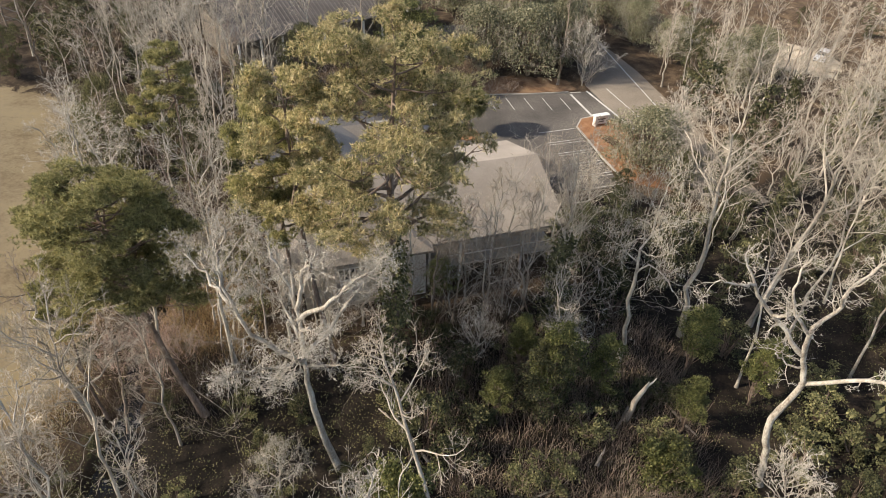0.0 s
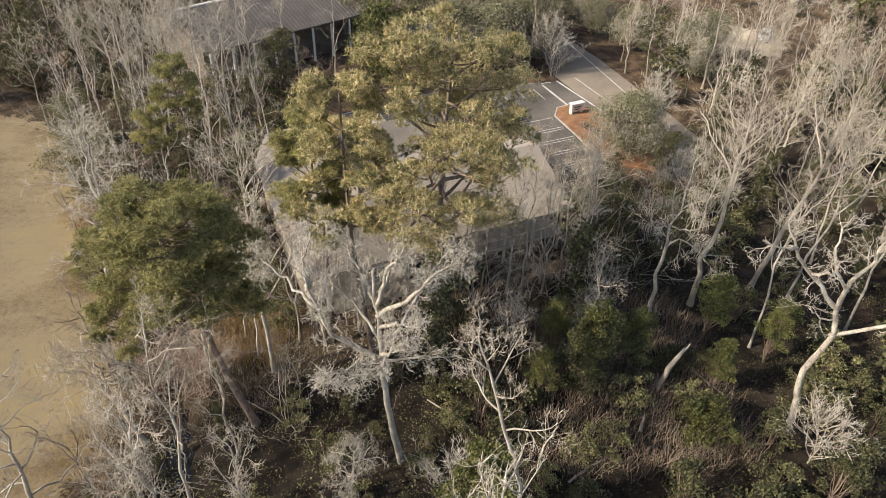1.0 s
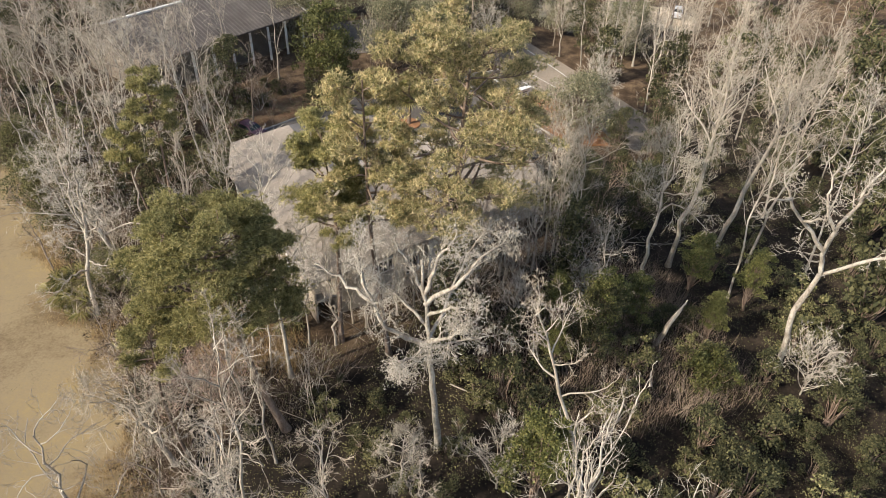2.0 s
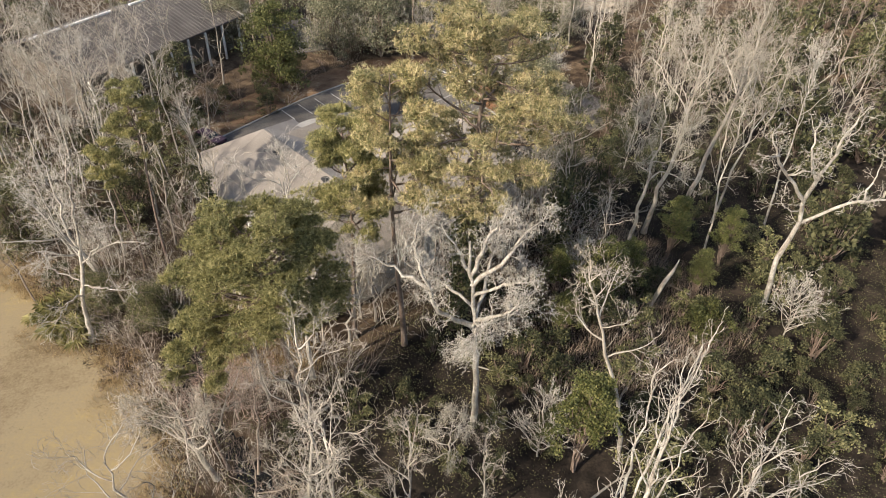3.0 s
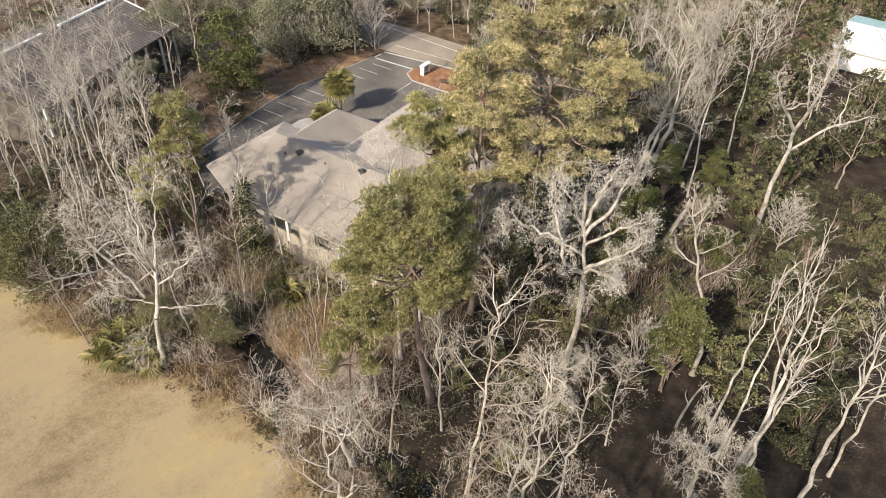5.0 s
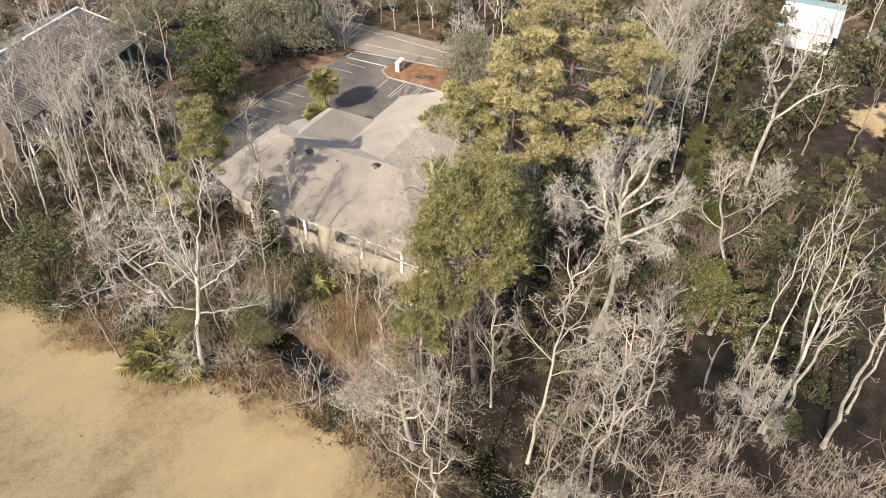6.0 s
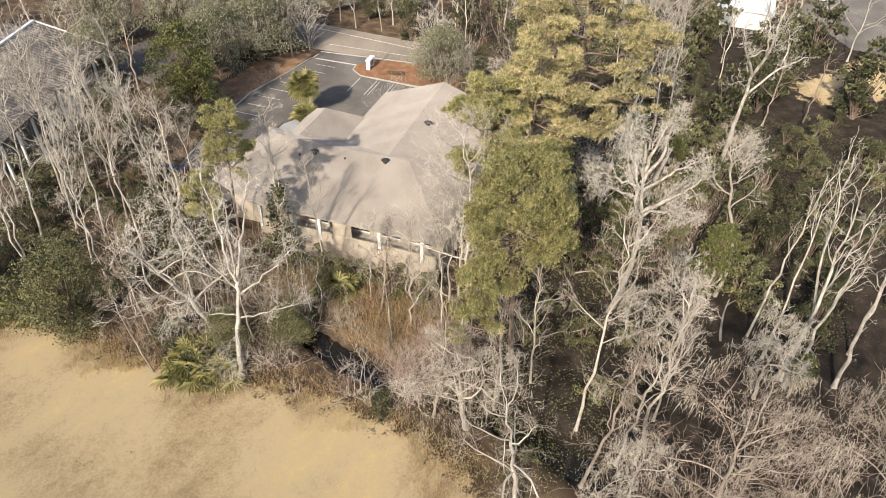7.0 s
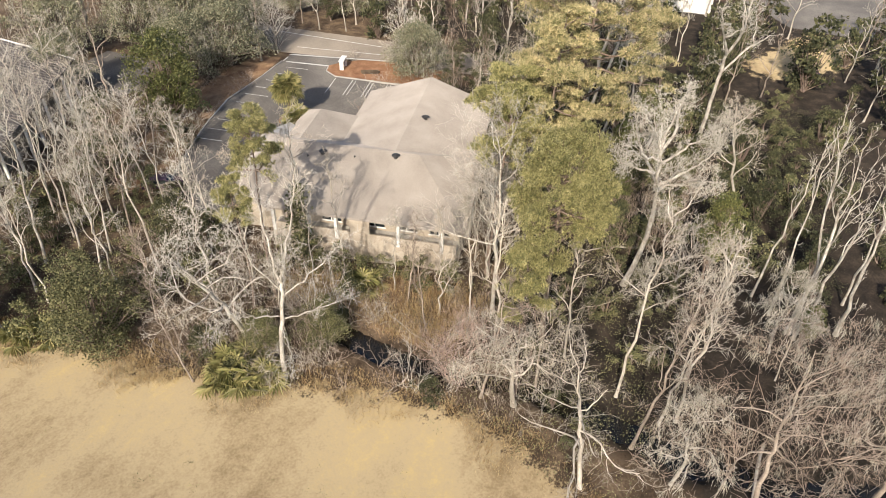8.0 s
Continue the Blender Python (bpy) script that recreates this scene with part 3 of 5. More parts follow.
ROAD_LINE = [(21.5, 89.5), (25.2, 76), (29.5, 60), (37, 61), (33.4, 80), (30.0, 95), (27.0, 104), (25.0, 120), (20.6, 120), (21.4, 101)]
FAR_LOT = [(-2, 98), (8, 98), (9, 103), (8, 112), (-1, 111)]
SIDE_LOT = [(78, 2), (112, -6), (120, 30), (90, 32), (77, 20)]
STREAM = [(-23.8, 47.5), (-24.3, 42), (-23.6, 37), (-22.0, 31), (-21.6, 25), (-22.4, 17), (-21.5, 10), (-18, 3), (-12, -8)]
U, V, ORIGIN = np.array((0.286, -0.958)), np.array((0.958, 0.286)), np.array((-15.7, 53.1))


def inside(x, y, poly):
    hit = False
    for (x1, y1), (x2, y2) in zip(poly, poly[1:] + poly[:1]):
        if (y1 > y) != (y2 > y) and x < (x2 - x1) * (y - y1) / (y2 - y1) + x1:
            hit = not hit
    return hit


def signed(px, py, poly):
    """Distance to the outline, positive inside, for arrays."""
    best = np.full(px.shape, 1e9)
    ins = np.zeros(px.shape, bool)
    for (x1, y1), (x2, y2) in zip(poly, poly[1:] + poly[:1]):
        t = np.clip(((px - x1) * (x2 - x1) + (py - y1) * (y2 - y1)) / ((x2 - x1) ** 2 + (y2 - y1) ** 2), 0, 1)
        best = np.minimum(best, np.hypot(px - x1 - t * (x2 - x1), py - y1 - t * (y2 - y1)))
        ins ^= ((y1 > py) != (y2 > py)) & (px < (x2 - x1) * (py - y1) / (y2 - y1 + 1e-12) + x1)
    return np.where(ins, best, -best)


def plan(u, v):
    """From the house's own axes (u along its porch, v away from it) to the world."""
    p = ORIGIN + u * U + v * V
    return float(p[0]), float(p[1])


def build_ground():
    def axis(lo, hi, step):
        far = np.array([6, 14, 30, 60, 120, 260, 560])
        return np.concatenate([lo - far[::-1], np.arange(lo, hi + 0.1, step), hi + far])
    xs, ys = axis(-66, 64, 0.65), axis(-4, 128, 0.65)
    gx, gy = np.meshgrid(xs, ys)
    rng = np.random.default_rng(5)
    field, straw, lot = np.maximum(signed(gx, gy, FIELD), signed(gx, gy, DRY_LAWN)), np.max([signed(gx, gy, ring) for ring in (STRAW_BED, BRUSH_BED)], 0), signed(gx, gy, LOT)
    flat = np.clip((np.max([lot] + [signed(gx, gy, ring) for ring in (ROAD_LINE, FAR_LOT, SIDE_LOT)], 0) + 3) / 3, 0, 1)
    wave = sum(np.sin(gx * kx + gy * ky + ph) for kx, ky, ph in rng.uniform((-0.6, -0.6, 0), (0.6, 0.6, 6), (7, 3))) * 0.05
    z = wave * (1 - flat) * np.where(field > 0, 0.4, 1.0) - 0.03
    z += rng.normal(size=z.shape) * 0.02 * (field < -0.5) * (1 - flat)
    ditch = np.full(gx.shape, 99.0)
    for (x1, y1), (x2, y2) in zip(STREAM, STREAM[1:]):
        t = np.clip(((gx - x1) * (x2 - x1) + (gy - y1) * (y2 - y1)) / ((x2 - x1) ** 2 + (y2 - y1) ** 2), 0, 1)
        ditch = np.minimum(ditch, np.hypot(gx - x1 - t * (x2 - x1), gy - y1 - t * (y2 - y1)))
    ditch += 0.45 * np.sin(gx * 2.1 + 3 * np.sin(gy * 0.7)) * np.sin(gy * 1.7 + 2 * np.sin(gx * 0.9)) + 0.15
    z -= 1.1 * np.exp(-(ditch / 1.5) ** 4)
    k, w = len(ys), len(xs)
    i = (np.arange(k - 1)[:, None] * w + np.arange(w - 1)[None]).ravel()
    me = mesh("ground", np.stack([gx, gy, z], -1).reshape(-1, 3), np.stack([i, i + 1, i + w + 1, i + w], 1), ground_material(), True)
    for name, d, soft in (("field", field, 3.2), ("straw", straw, 1.4), ("mud_shade", signed(gx, gy, MUD_SHADE), 4.0), ("sand", np.max([signed(gx, gy, ring) for ring in SANDS], 0), 2.0)):
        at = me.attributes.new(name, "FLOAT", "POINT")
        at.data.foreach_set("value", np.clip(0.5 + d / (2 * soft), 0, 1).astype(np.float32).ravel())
    tagged(new("ground", me), "dry tan grass and brown leaf litter under trees", "ground", kind="structure")


build_ground()


def build_stream():
    pts = np.array(STREAM, float)
    way = np.gradient(pts, axis=0)
    way /= np.linalg.norm(way, axis=1, keepdims=True)
    side = np.stack([-way[:, 1], way[:, 0]], 1) * 1.35
    ring = [tuple(p) for p in pts + side] + [tuple(p) for p in (pts - side)[::-1]]
    m = bpy.data.materials.new("dark_water")
    m.use_nodes = True
    n, l = m.node_tree.nodes, m.node_tree.links
    b = n["Principled BSDF"]
    b.inputs["Base Color"].default_value = (0.012, 0.010, 0.007, 1)
    b.inputs["Roughness"].default_value = 0.08
    t, k = n.new("ShaderNodeTexNoise"), n.new("ShaderNodeBump")
    t.inputs["Scale"].default_value, k.inputs["Strength"].default_value = 2.5, 0.15
    l.new(t.outputs[0], k.inputs["Height"])
    l.new(k.outputs[0], b.inputs["Normal"])
    tagged(part("stream", slab_bm(ring, -0.95, -0.78), m, None), "narrow dark stream in a shaded ditch", "stream", kind="structure")


build_stream()


# ---- parking lot and road ----
def flat_piece(name, corners, z, material, label, category, thick=0.02):
    return tagged(part(name, slab_bm(corners, z - thick, z), material, None), label, category, kind="structure")


lot = flat_piece("parking_lot", LOT, 0.06, ASPHALT, "dark worn asphalt parking lot with faded white lines", "parking lot", 0.12)
road = flat_piece("road", ROAD_LINE, 0.05, ROAD, "grey-brown worn asphalt road beside the lot", "road", 0.12)
far_lot = flat_piece("far_lot", FAR_LOT, 0.05, ASPHALT, "shaded dark asphalt yard among trees", "yard", 0.12)


def stripe(p, q, w, z=0.066, parent=None):
    p, q = np.array(p), np.array(q)
    s = unit(np.array((-(q - p)[1], (q - p)[0]))) * w / 2
    part("painted_line", slab_bm([p - s, q - s, q + s, p + s], z - 0.004, z), PAINT, parent or lot)


for k in range(6):
    a = np.array((17.85 + 0.72 * k, 76.6 - 2.52 * k))
    stripe(a, a + np.array((-4.6, -1.4)), 0.10)
    if k in (1, 2, 3, 4):
        stripe(a + np.array((0.1, -0.5)), a + np.array((-4.5, -1.9)), 0.08)
for k in range(10):
    a = np.array((-5.2 + 2.5 * k, 81.4 + (0.62 * k if k < 5 else 3.1 + 0.16 * (k - 5))))
    stripe(a, a + np.array((0.9, -3.3)), 0.10)
stripe((21.3, 87.6), (26.9, 73.5), 0.3, 0.072, road)
stripe((18.9, 86.4), (20.9, 79.9), 0.32)
stripe((25.7, 108.5), (31.3, 77.0), 0.16, 0.058, road)
stripe((24.3, 88.5), (28.6, 75.5), 0.14, 0.058, road)
stripe((18.9, 86.9), (20.4, 87.2), 0.2)

ISLAND = [(20.8, 79.9), (19.2, 79.2), (18.3, 77.0), (19.1, 74.2), (20.2, 69.6), (21.9, 64.5), (28.0, 62.5), (27.3, 71.5), (25.2, 76.5), (23.6, 78.6)]
island = tagged(part("planting_island", slab_bm(ISLAND, -0.05, 0.16), STRAW, None), "raised bed of rust-brown pine straw in the lot", "planting bed", kind="structure")


def kerb_run(points, name="kerb", h=0.17, w=0.16):
    for p, q in zip(points, points[1:]):
        p, q = np.array(p), np.array(q)
        s = unit(np.array((-(q - p)[1], (q - p)[0]))) * w / 2
        e = unit(q - p) * 0.06
        tagged(part(name, slab_bm([p - s, q - s + e, q + s + e, p + s], -0.05, h), CONCRETE, None), "low concrete kerb round the parking lot", "kerb", kind="structure")


palm_bed = tagged(part("palm_bed", slab_bm([(4.2 + 1.5 * math.cos(a * math.pi / 6), 74.3 + 1.5 * math.sin(a * math.pi / 6)) for a in range(12)], 0.0, 0.17), STRAW, None), "small round bed of pine straw in the lot", "planting bed", kind="structure")
kerb_run(ISLAND[:6])
kerb_run([(-16, 76.1), (-6.6, 80.8), (-1.5, 83.1), (4.8, 85.3), (13, 86.1), (18.6, 87.0)])


# ---- the house with the grey roof ----
def roof_bm(top, faces, thick=0.22):
    """Roof planes as one thick shell."""
    bm = bmesh.new()
    vs = [bm.verts.new((*plan(u, v), z)) for u, v, z in top]
    for f in faces:
        bm.faces.new([vs[i] for i in f])
    bmesh.ops.recalc_face_normals(bm, faces=bm.faces)
    if sum(f.normal.z for f in bm.faces) < 0:
        bmesh.ops.reverse_faces(bm, faces=bm.faces)
    ext = bmesh.ops.extrude_face_region(bm, geom=list(bm.faces))
    bmesh.ops.translate(bm, vec=(0, 0, -thick), verts=[g for g in ext["geom"] if isinstance(g, bmesh.types.BMVert)])
    bmesh.ops.recalc_face_normals(bm, faces=bm.faces)
    return bm


def uv_box(u0, u1, v0, v1, z0, z1):
    return slab_bm([plan(u0, v0), plan(u1, v0), plan(u1, v1), plan(u0, v1)], z0, z1)


EAVE, RIDGE = 5.3, 8.9
house = tagged(new("house"), "tan house with a wide grey-brown shingle roof among trees", "house")
part("roof", roof_bm([(-6.8, -0.6, EAVE), (12.6, -0.6, EAVE), (12.6, 13, EAVE), (-12.4, 13, EAVE), (-6.6, 6.2, RIDGE), (6.8, 6.2, RIDGE), (-12.4, 1.7, EAVE)],
                     [(0, 1, 5, 4), (1, 2, 5), (2, 3, 4, 5), (3, 6, 4), (6, 0, 4)]), ROOF, house)
part("roof", roof_bm([(-3.6, 5, EAVE), (-3.6, 25.7, EAVE), (4, 25.7, 8.0), (11.8, 25.7, EAVE), (11.8, 5, EAVE), (4, 5, 8.0)],
                     [(0, 1, 2, 5), (5, 2, 3, 4)]), ROOF, house)
part("roof", roof_bm([(-9.7, 5, EAVE), (-9.7, 18.9, EAVE), (-3.0, 18.9, EAVE), (-3.0, 5, EAVE), (-6.3, 5, 7.7), (-6.3, 15.2, 7.7)],
                     [(0, 1, 5, 4), (1, 2, 5), (4, 5, 2, 3)]), ROOF, house)
part("wall", uv_box(-6.2, 11.8, 1.9, 12.4, -0.1, 5.12), WALL, house)
part("wall", uv_box(-11.6, -6.25, 3.0, 12.4, -0.1, 5.11), WALL, house)
part("wall", uv_box(-2.9, 8.6, 12.5, 25.2, -0.1, 5.10), WALL, house)
part("porch_deck", uv_box(8.6, 11.2, 12.6, 25.2, 1.9, 2.1), CONCRETE, house)
for v in (13.0, 15.9, 18.9, 21.9, 24.9):
    part("porch_post", uv_box(10.9, 11.1, v - 0.1, v + 0.1, 0, 5.0), WHITE, house)
for v in (14.4, 17.4, 20.4, 23.4):
    part("porch_rail", uv_box(10.96, 11.04, v - 1.3, v + 1.3, 2.95, 3.05), WHITE, house)
    w = part("window", uv_box(8.62, 8.68, v - 0.8, v + 0.8, 2.8, 4.6), GLASS, house)
    part("frame", uv_box(8.685, 8.72, v - 0.05, v + 0.05, 2.8, 4.6), WHITE, w)
part("wall", uv_box(-9.0, -3.0, 12.5, 18.2, -0.1, 5.08), WALL, house)
bm = bmesh.new()
g = [bm.verts.new((*plan(u, 25.0), z)) for u, z in ((-2.9, 5.1), (11.0, 5.1), (4.0, 7.55))]
f = bm.faces.new(g)
ext = bmesh.ops.extrude_face_region(bm, geom=[f])
bmesh.ops.translate(bm, vec=(V[0] * 0.2, V[1] * 0.2, 0), verts=[q for q in ext["geom"] if isinstance(q, bmesh.types.BMVert)])
part("gable", bm, WALL, house)
part("entry_canopy", roof_bm([(-11.6, 11.4, 5.0), (-11.6, 14.6, 5.0), (-9.9, 14.6, 5.9), (-8.2, 14.6, 5.0), (-8.2, 11.4, 5.0), (-9.9, 11.4, 5.9)], [(0, 1, 2, 5), (5, 2, 3, 4)], 0.15), CONCRETE, house, "pale entry canopy")
# porch: deck, parapet, posts
part("porch_deck", uv_box(-6.4, 11.8, -0.1, 1.85, 2.2, 2.45), CONCRETE, house)
for a, b in ((-6.0, -2.78), (-2.42, -0.08), (0.28, 6.0), (6.4, 10.2), (10.6, 11.8)):
    part("parapet", uv_box(a, b, -0.16, 0.02, -0.1, 3.3), WALL, house)
for u in (-6.2, -2.6, 0.1, 6.2, 10.4):
    part("porch_post", uv_box(u - 0.15, u + 0.15, -0.2, 0.08, 2.3, 5.1), WHITE, house)
    part("pier", uv_box(u - 0.22, u + 0.22, -0.1, 0.3, -0.1, 2.2), WALL, house)
for a, b in ((1.5, 3.4),):
    part("porch_screen", uv_box(a, b, -0.12, -0.04, 3.3, 5.1), WALL, house)
for u in (-4.2, -1.0, 3.4, 6.6, 9.8):
    w = part("window", uv_box(u - 0.95, u + 0.95, 1.80, 1.87, 2.9, 4.7), GLASS, house)
    part("frame", uv_box(u - 1.06, u + 1.06, 1.76, 1.80, 4.7, 4.85), WHITE, w)
    part("frame", uv_box(u - 1.06, u + 1.06, 1.76, 1.80, 2.75, 2.9), WHITE, w)
    part("frame", uv_box(u - 0.05, u + 0.05, 1.75, 1.795, 2.9, 4.7), WHITE, w)
# bay window and pale corner wall at the house's end
part("bay", uv_box(11.82, 12.4, 4.5, 7.3, 0.9, 4.95), CONCRETE, house, "pale grey bay under the eave")
part("corner_wall", uv_box(11.82, 11.96, 11.2, 12.45, -0.1, 5.08), WHITE, house, "white painted corner wall")
for v, wdt, u, z0, z1, k in ((5.9, 2.3, 12.4, 3.5, 4.75, 5), (9.4, 1.3, 11.8, 1.6, 3.7, 2)):
    w = part("window", uv_box(u + 0.02, u + 0.07, v - wdt / 2, v + wdt / 2, z0, z1), GLASS, house)
    for j in range(k + 1):
        x = v - wdt / 2 + wdt * j / k
        part("frame", uv_box(u + 0.075, u + 0.12, x - 0.05, x + 0.05, z0, z1), WHITE, w)
    for z in (z0, z1):
        part("frame", uv_box(u + 0.075, u + 0.125, v - wdt / 2, v + wdt / 2, z - 0.05, z + 0.05), WHITE, w)
for u, v, z, s in ((-2.6, 5.2, 8.3, 0.5), (4.6, 5.7, 8.55, 0.5), (0.6, 5.2, 8.2, 0.2), (5.3, 16, 7.55, 0.5), (-4.0, 4.7, 8.0, 0.22)):
    x, y = plan(u, v)
    bm = bmesh.new()
    bmesh.ops.create_cone(bm, cap_ends=True, segments=12, radius1=s * 0.55, radius2=s * 0.42, depth=0.5)
    bmesh.ops.translate(bm, vec=(x, y, z + 0.02), verts=bm.verts)
    vent = part("roof_vent", bm, DARK, house, "dark roof vent")
    if s > 0.3:
        bm = bmesh.new()
        bmesh.ops.create_cone(bm, cap_ends=True, segments=12, radius1=s * 0.85, radius2=s * 0.3, depth=0.14)
        bmesh.ops.translate(bm, vec=(x, y, z + 0.33), verts=bm.verts)
        part("cap", bm, DARK, vent)


# ---- barn-like building beyond the lot ----
def long_building():
    ob = tagged(new("long_building"), "long building with a dark ribbed roof behind bare trees", "building")
    a, along, back = np.array((-27.0, 87.5)), unit(np.array((22.5, 14.5))), unit(np.array((-14.5, 22.5)))
    L, D = 26.8, 18.0

    def at(s, t):
        p = a + along * s + back * t
        return float(p[0]), float(p[1])
    part("wall", slab_bm([at(0.6, 2.4), at(L - 0.6, 2.4), at(L - 0.6, D - 0.8), at(0.6, D - 0.8)], -0.1, 5.3), SHADED_WALL, ob)
    for k in range(9):
        s = 0.7 + k * (L - 1.6) / 8
        part("post", slab_bm([at(s, 0.3), at(s + 0.25, 0.3), at(s + 0.25, 0.55), at(s, 0.55)], 0, 5.3), WHITE, ob)
    for t0, t1, z0, z1 in ((0, D / 2, 5.4, 8.4), (D, D / 2, 5.4, 8.4)):
        bm = bmesh.new()
        q = [bm.verts.new((*at(s, t), z)) for s, t, z in ((0, t0, z0), (L, t0, z0), (L, t1, z1), (0, t1, z1))]
        bm.faces.new(q)
        ext = bmesh.ops.extrude_face_region(bm, geom=list(bm.faces))
        bmesh.ops.translate(bm, vec=(0, 0, -0.2), verts=[g for g in ext["geom"] if isinstance(g, bmesh.types.BMVert)])
        bmesh.ops.recalc_face_normals(bm, faces=bm.faces)
        part("roof", bm, ROOF_DARK, ob)
    for k in range(44):
        s = 0.3 + k * 0.6
        bm = bmesh.new()
        q = [bm.verts.new((*at(x, t), z)) for x, t, z in ((s, 0, 5.42), (s + 0.09, 0, 5.42), (s + 0.09, D / 2, 8.42), (s, D / 2, 8.42))]
        bm.faces.new(q)
        ext = bmesh.ops.extrude_face_region(bm, geom=list(bm.faces))
        bmesh.ops.translate(bm, vec=(0, 0, 0.08), verts=[g for g in ext["geom"] if isinstance(g, bmesh.types.BMVert)])
        bmesh.ops.recalc_face_normals(bm, faces=bm.faces)
        part("rib", bm, ROOF_DARK, ob)
    for s0, s1 in ((0, 12), (15, L)):
        part("ridge_cap", slab_bm([at(s0, D / 2 - 0.2), at(s1, D / 2 - 0.2), at(s1, D / 2 + 0.2), at(s0, D / 2 + 0.2)], 8.38, 8.6), WHITE, ob)
    bm = bmesh.new()
    for t0, t1, z0, z1 in ((-0.1, D / 2, 5.4, 8.4),):
        q = [bm.verts.new((*at(L + 0.05, t), z)) for t, z in ((t0, z0 - 0.15), (t1, z1 - 0.15), (t1, z1 + 0.12), (t0, z0 + 0.12))]
        bm.faces.new(q)
    ext = bmesh.ops.extrude_face_region(bm, geom=list(bm.faces))
    bmesh.ops.translate(bm, vec=(along[0] * 0.15, along[1] * 0.15, 0), verts=[g for g in ext["geom"] if isinstance(g, bmesh.types.BMVert)])
    bmesh.ops.recalc_face_normals(bm, faces=bm.faces)
    part("barge_board", bm, WHITE, ob)
    bm = bmesh.new()
    q = [bm.verts.new((*at(L - 0.75, t), z)) for t, z in ((2.4, 5.25), (D - 0.8, 5.25), (D / 2, 8.1))]
    bm.faces.new(q)
    ext = bmesh.ops.extrude_face_region(bm, geom=list(bm.faces))
    bmesh.ops.translate(bm, vec=(along[0] * 0.12, along[1] * 0.12, 0), verts=[g for g in ext["geom"] if isinstance(g, bmesh.types.BMVert)])
    part("gable", bm, WALL, ob)


long_building()


# ---- pale metal-roofed building to the far side ----
def metal_building():
    ob = tagged(new("metal_roof_building"), "low building with a white and pale teal metal roof", "building")
    a, along, back = np.array((73.5, 42.5)), unit(np.array((2.0, -9.0))), unit(np.array((9.0, 2.0)))

    def at(s, t):
        p = a + along * s + back * t
        return float(p[0]), float(p[1])
    part("wall", slab_bm([at(0.4, 0.4), at(9.0, 0.4), at(9.0, 17.6), at(0.4, 17.6)], -0.1, 3.0), WHITE, ob)
    for t0, t1, z0, z1, m in ((0, 9, 3.1, 4.6, METAL_ROOF), (18, 9, 3.1, 4.6, TEAL)):
        bm = bmesh.new()
        q = [bm.verts.new((*at(s, t), z)) for s, t, z in ((0, t0, z0), (9.4, t0, z0), (9.4, t1, z1), (0, t1, z1))]
        bm.faces.new(q)
        ext = bmesh.ops.extrude_face_region(bm, geom=list(bm.faces))
        bmesh.ops.translate(bm, vec=(0, 0, -0.15), verts=[g for g in ext["geom"] if isinstance(g, bmesh.types.BMVert)])
        bmesh.ops.recalc_face_normals(bm, faces=bm.faces)
        part("roof", bm, m, ob)
    part("trim", slab_bm([at(9.42, 0), at(9.6, 0), at(9.6, 18), at(9.42, 18)], 2.9, 3.3), TEAL, ob)


metal_building()
side_lot = flat_piece("side_lot", SIDE_LOT, 0.05, ASPHALT, "grey asphalt lot beyond the wood", "parking lot", 0.12)


# ---- small things of the lot ----
def sign_box(x, y):
    ob = tagged(new("sign_board"), "low white sign board in the planting bed", "sign")
    ob.location, ob.rotation_euler = (x, y, 0.15), (0, 0, 0.35)
    part("board", box_bm(1.9, 0.5, 1.0, (0, 0, 0.75), 0.04), WHITE, ob)
    for s in (-0.8, 0.8):
        part("post", box_bm(0.24, 0.6, 1.45, (s, 0, 0.7), 0.02), WHITE, ob)
    part("cap", box_bm(2.2, 0.8, 0.14, (0, 0, 1.42), 0.03), WHITE, ob)
    for k in range(2):
        part("letter_bar", box_bm(1.1 - 0.3 * k, 0.02, 0.14, (0, -0.262, 0.95 - 0.32 * k), 0.0), DARK, ob)


sign_box(21.3, 77.6)


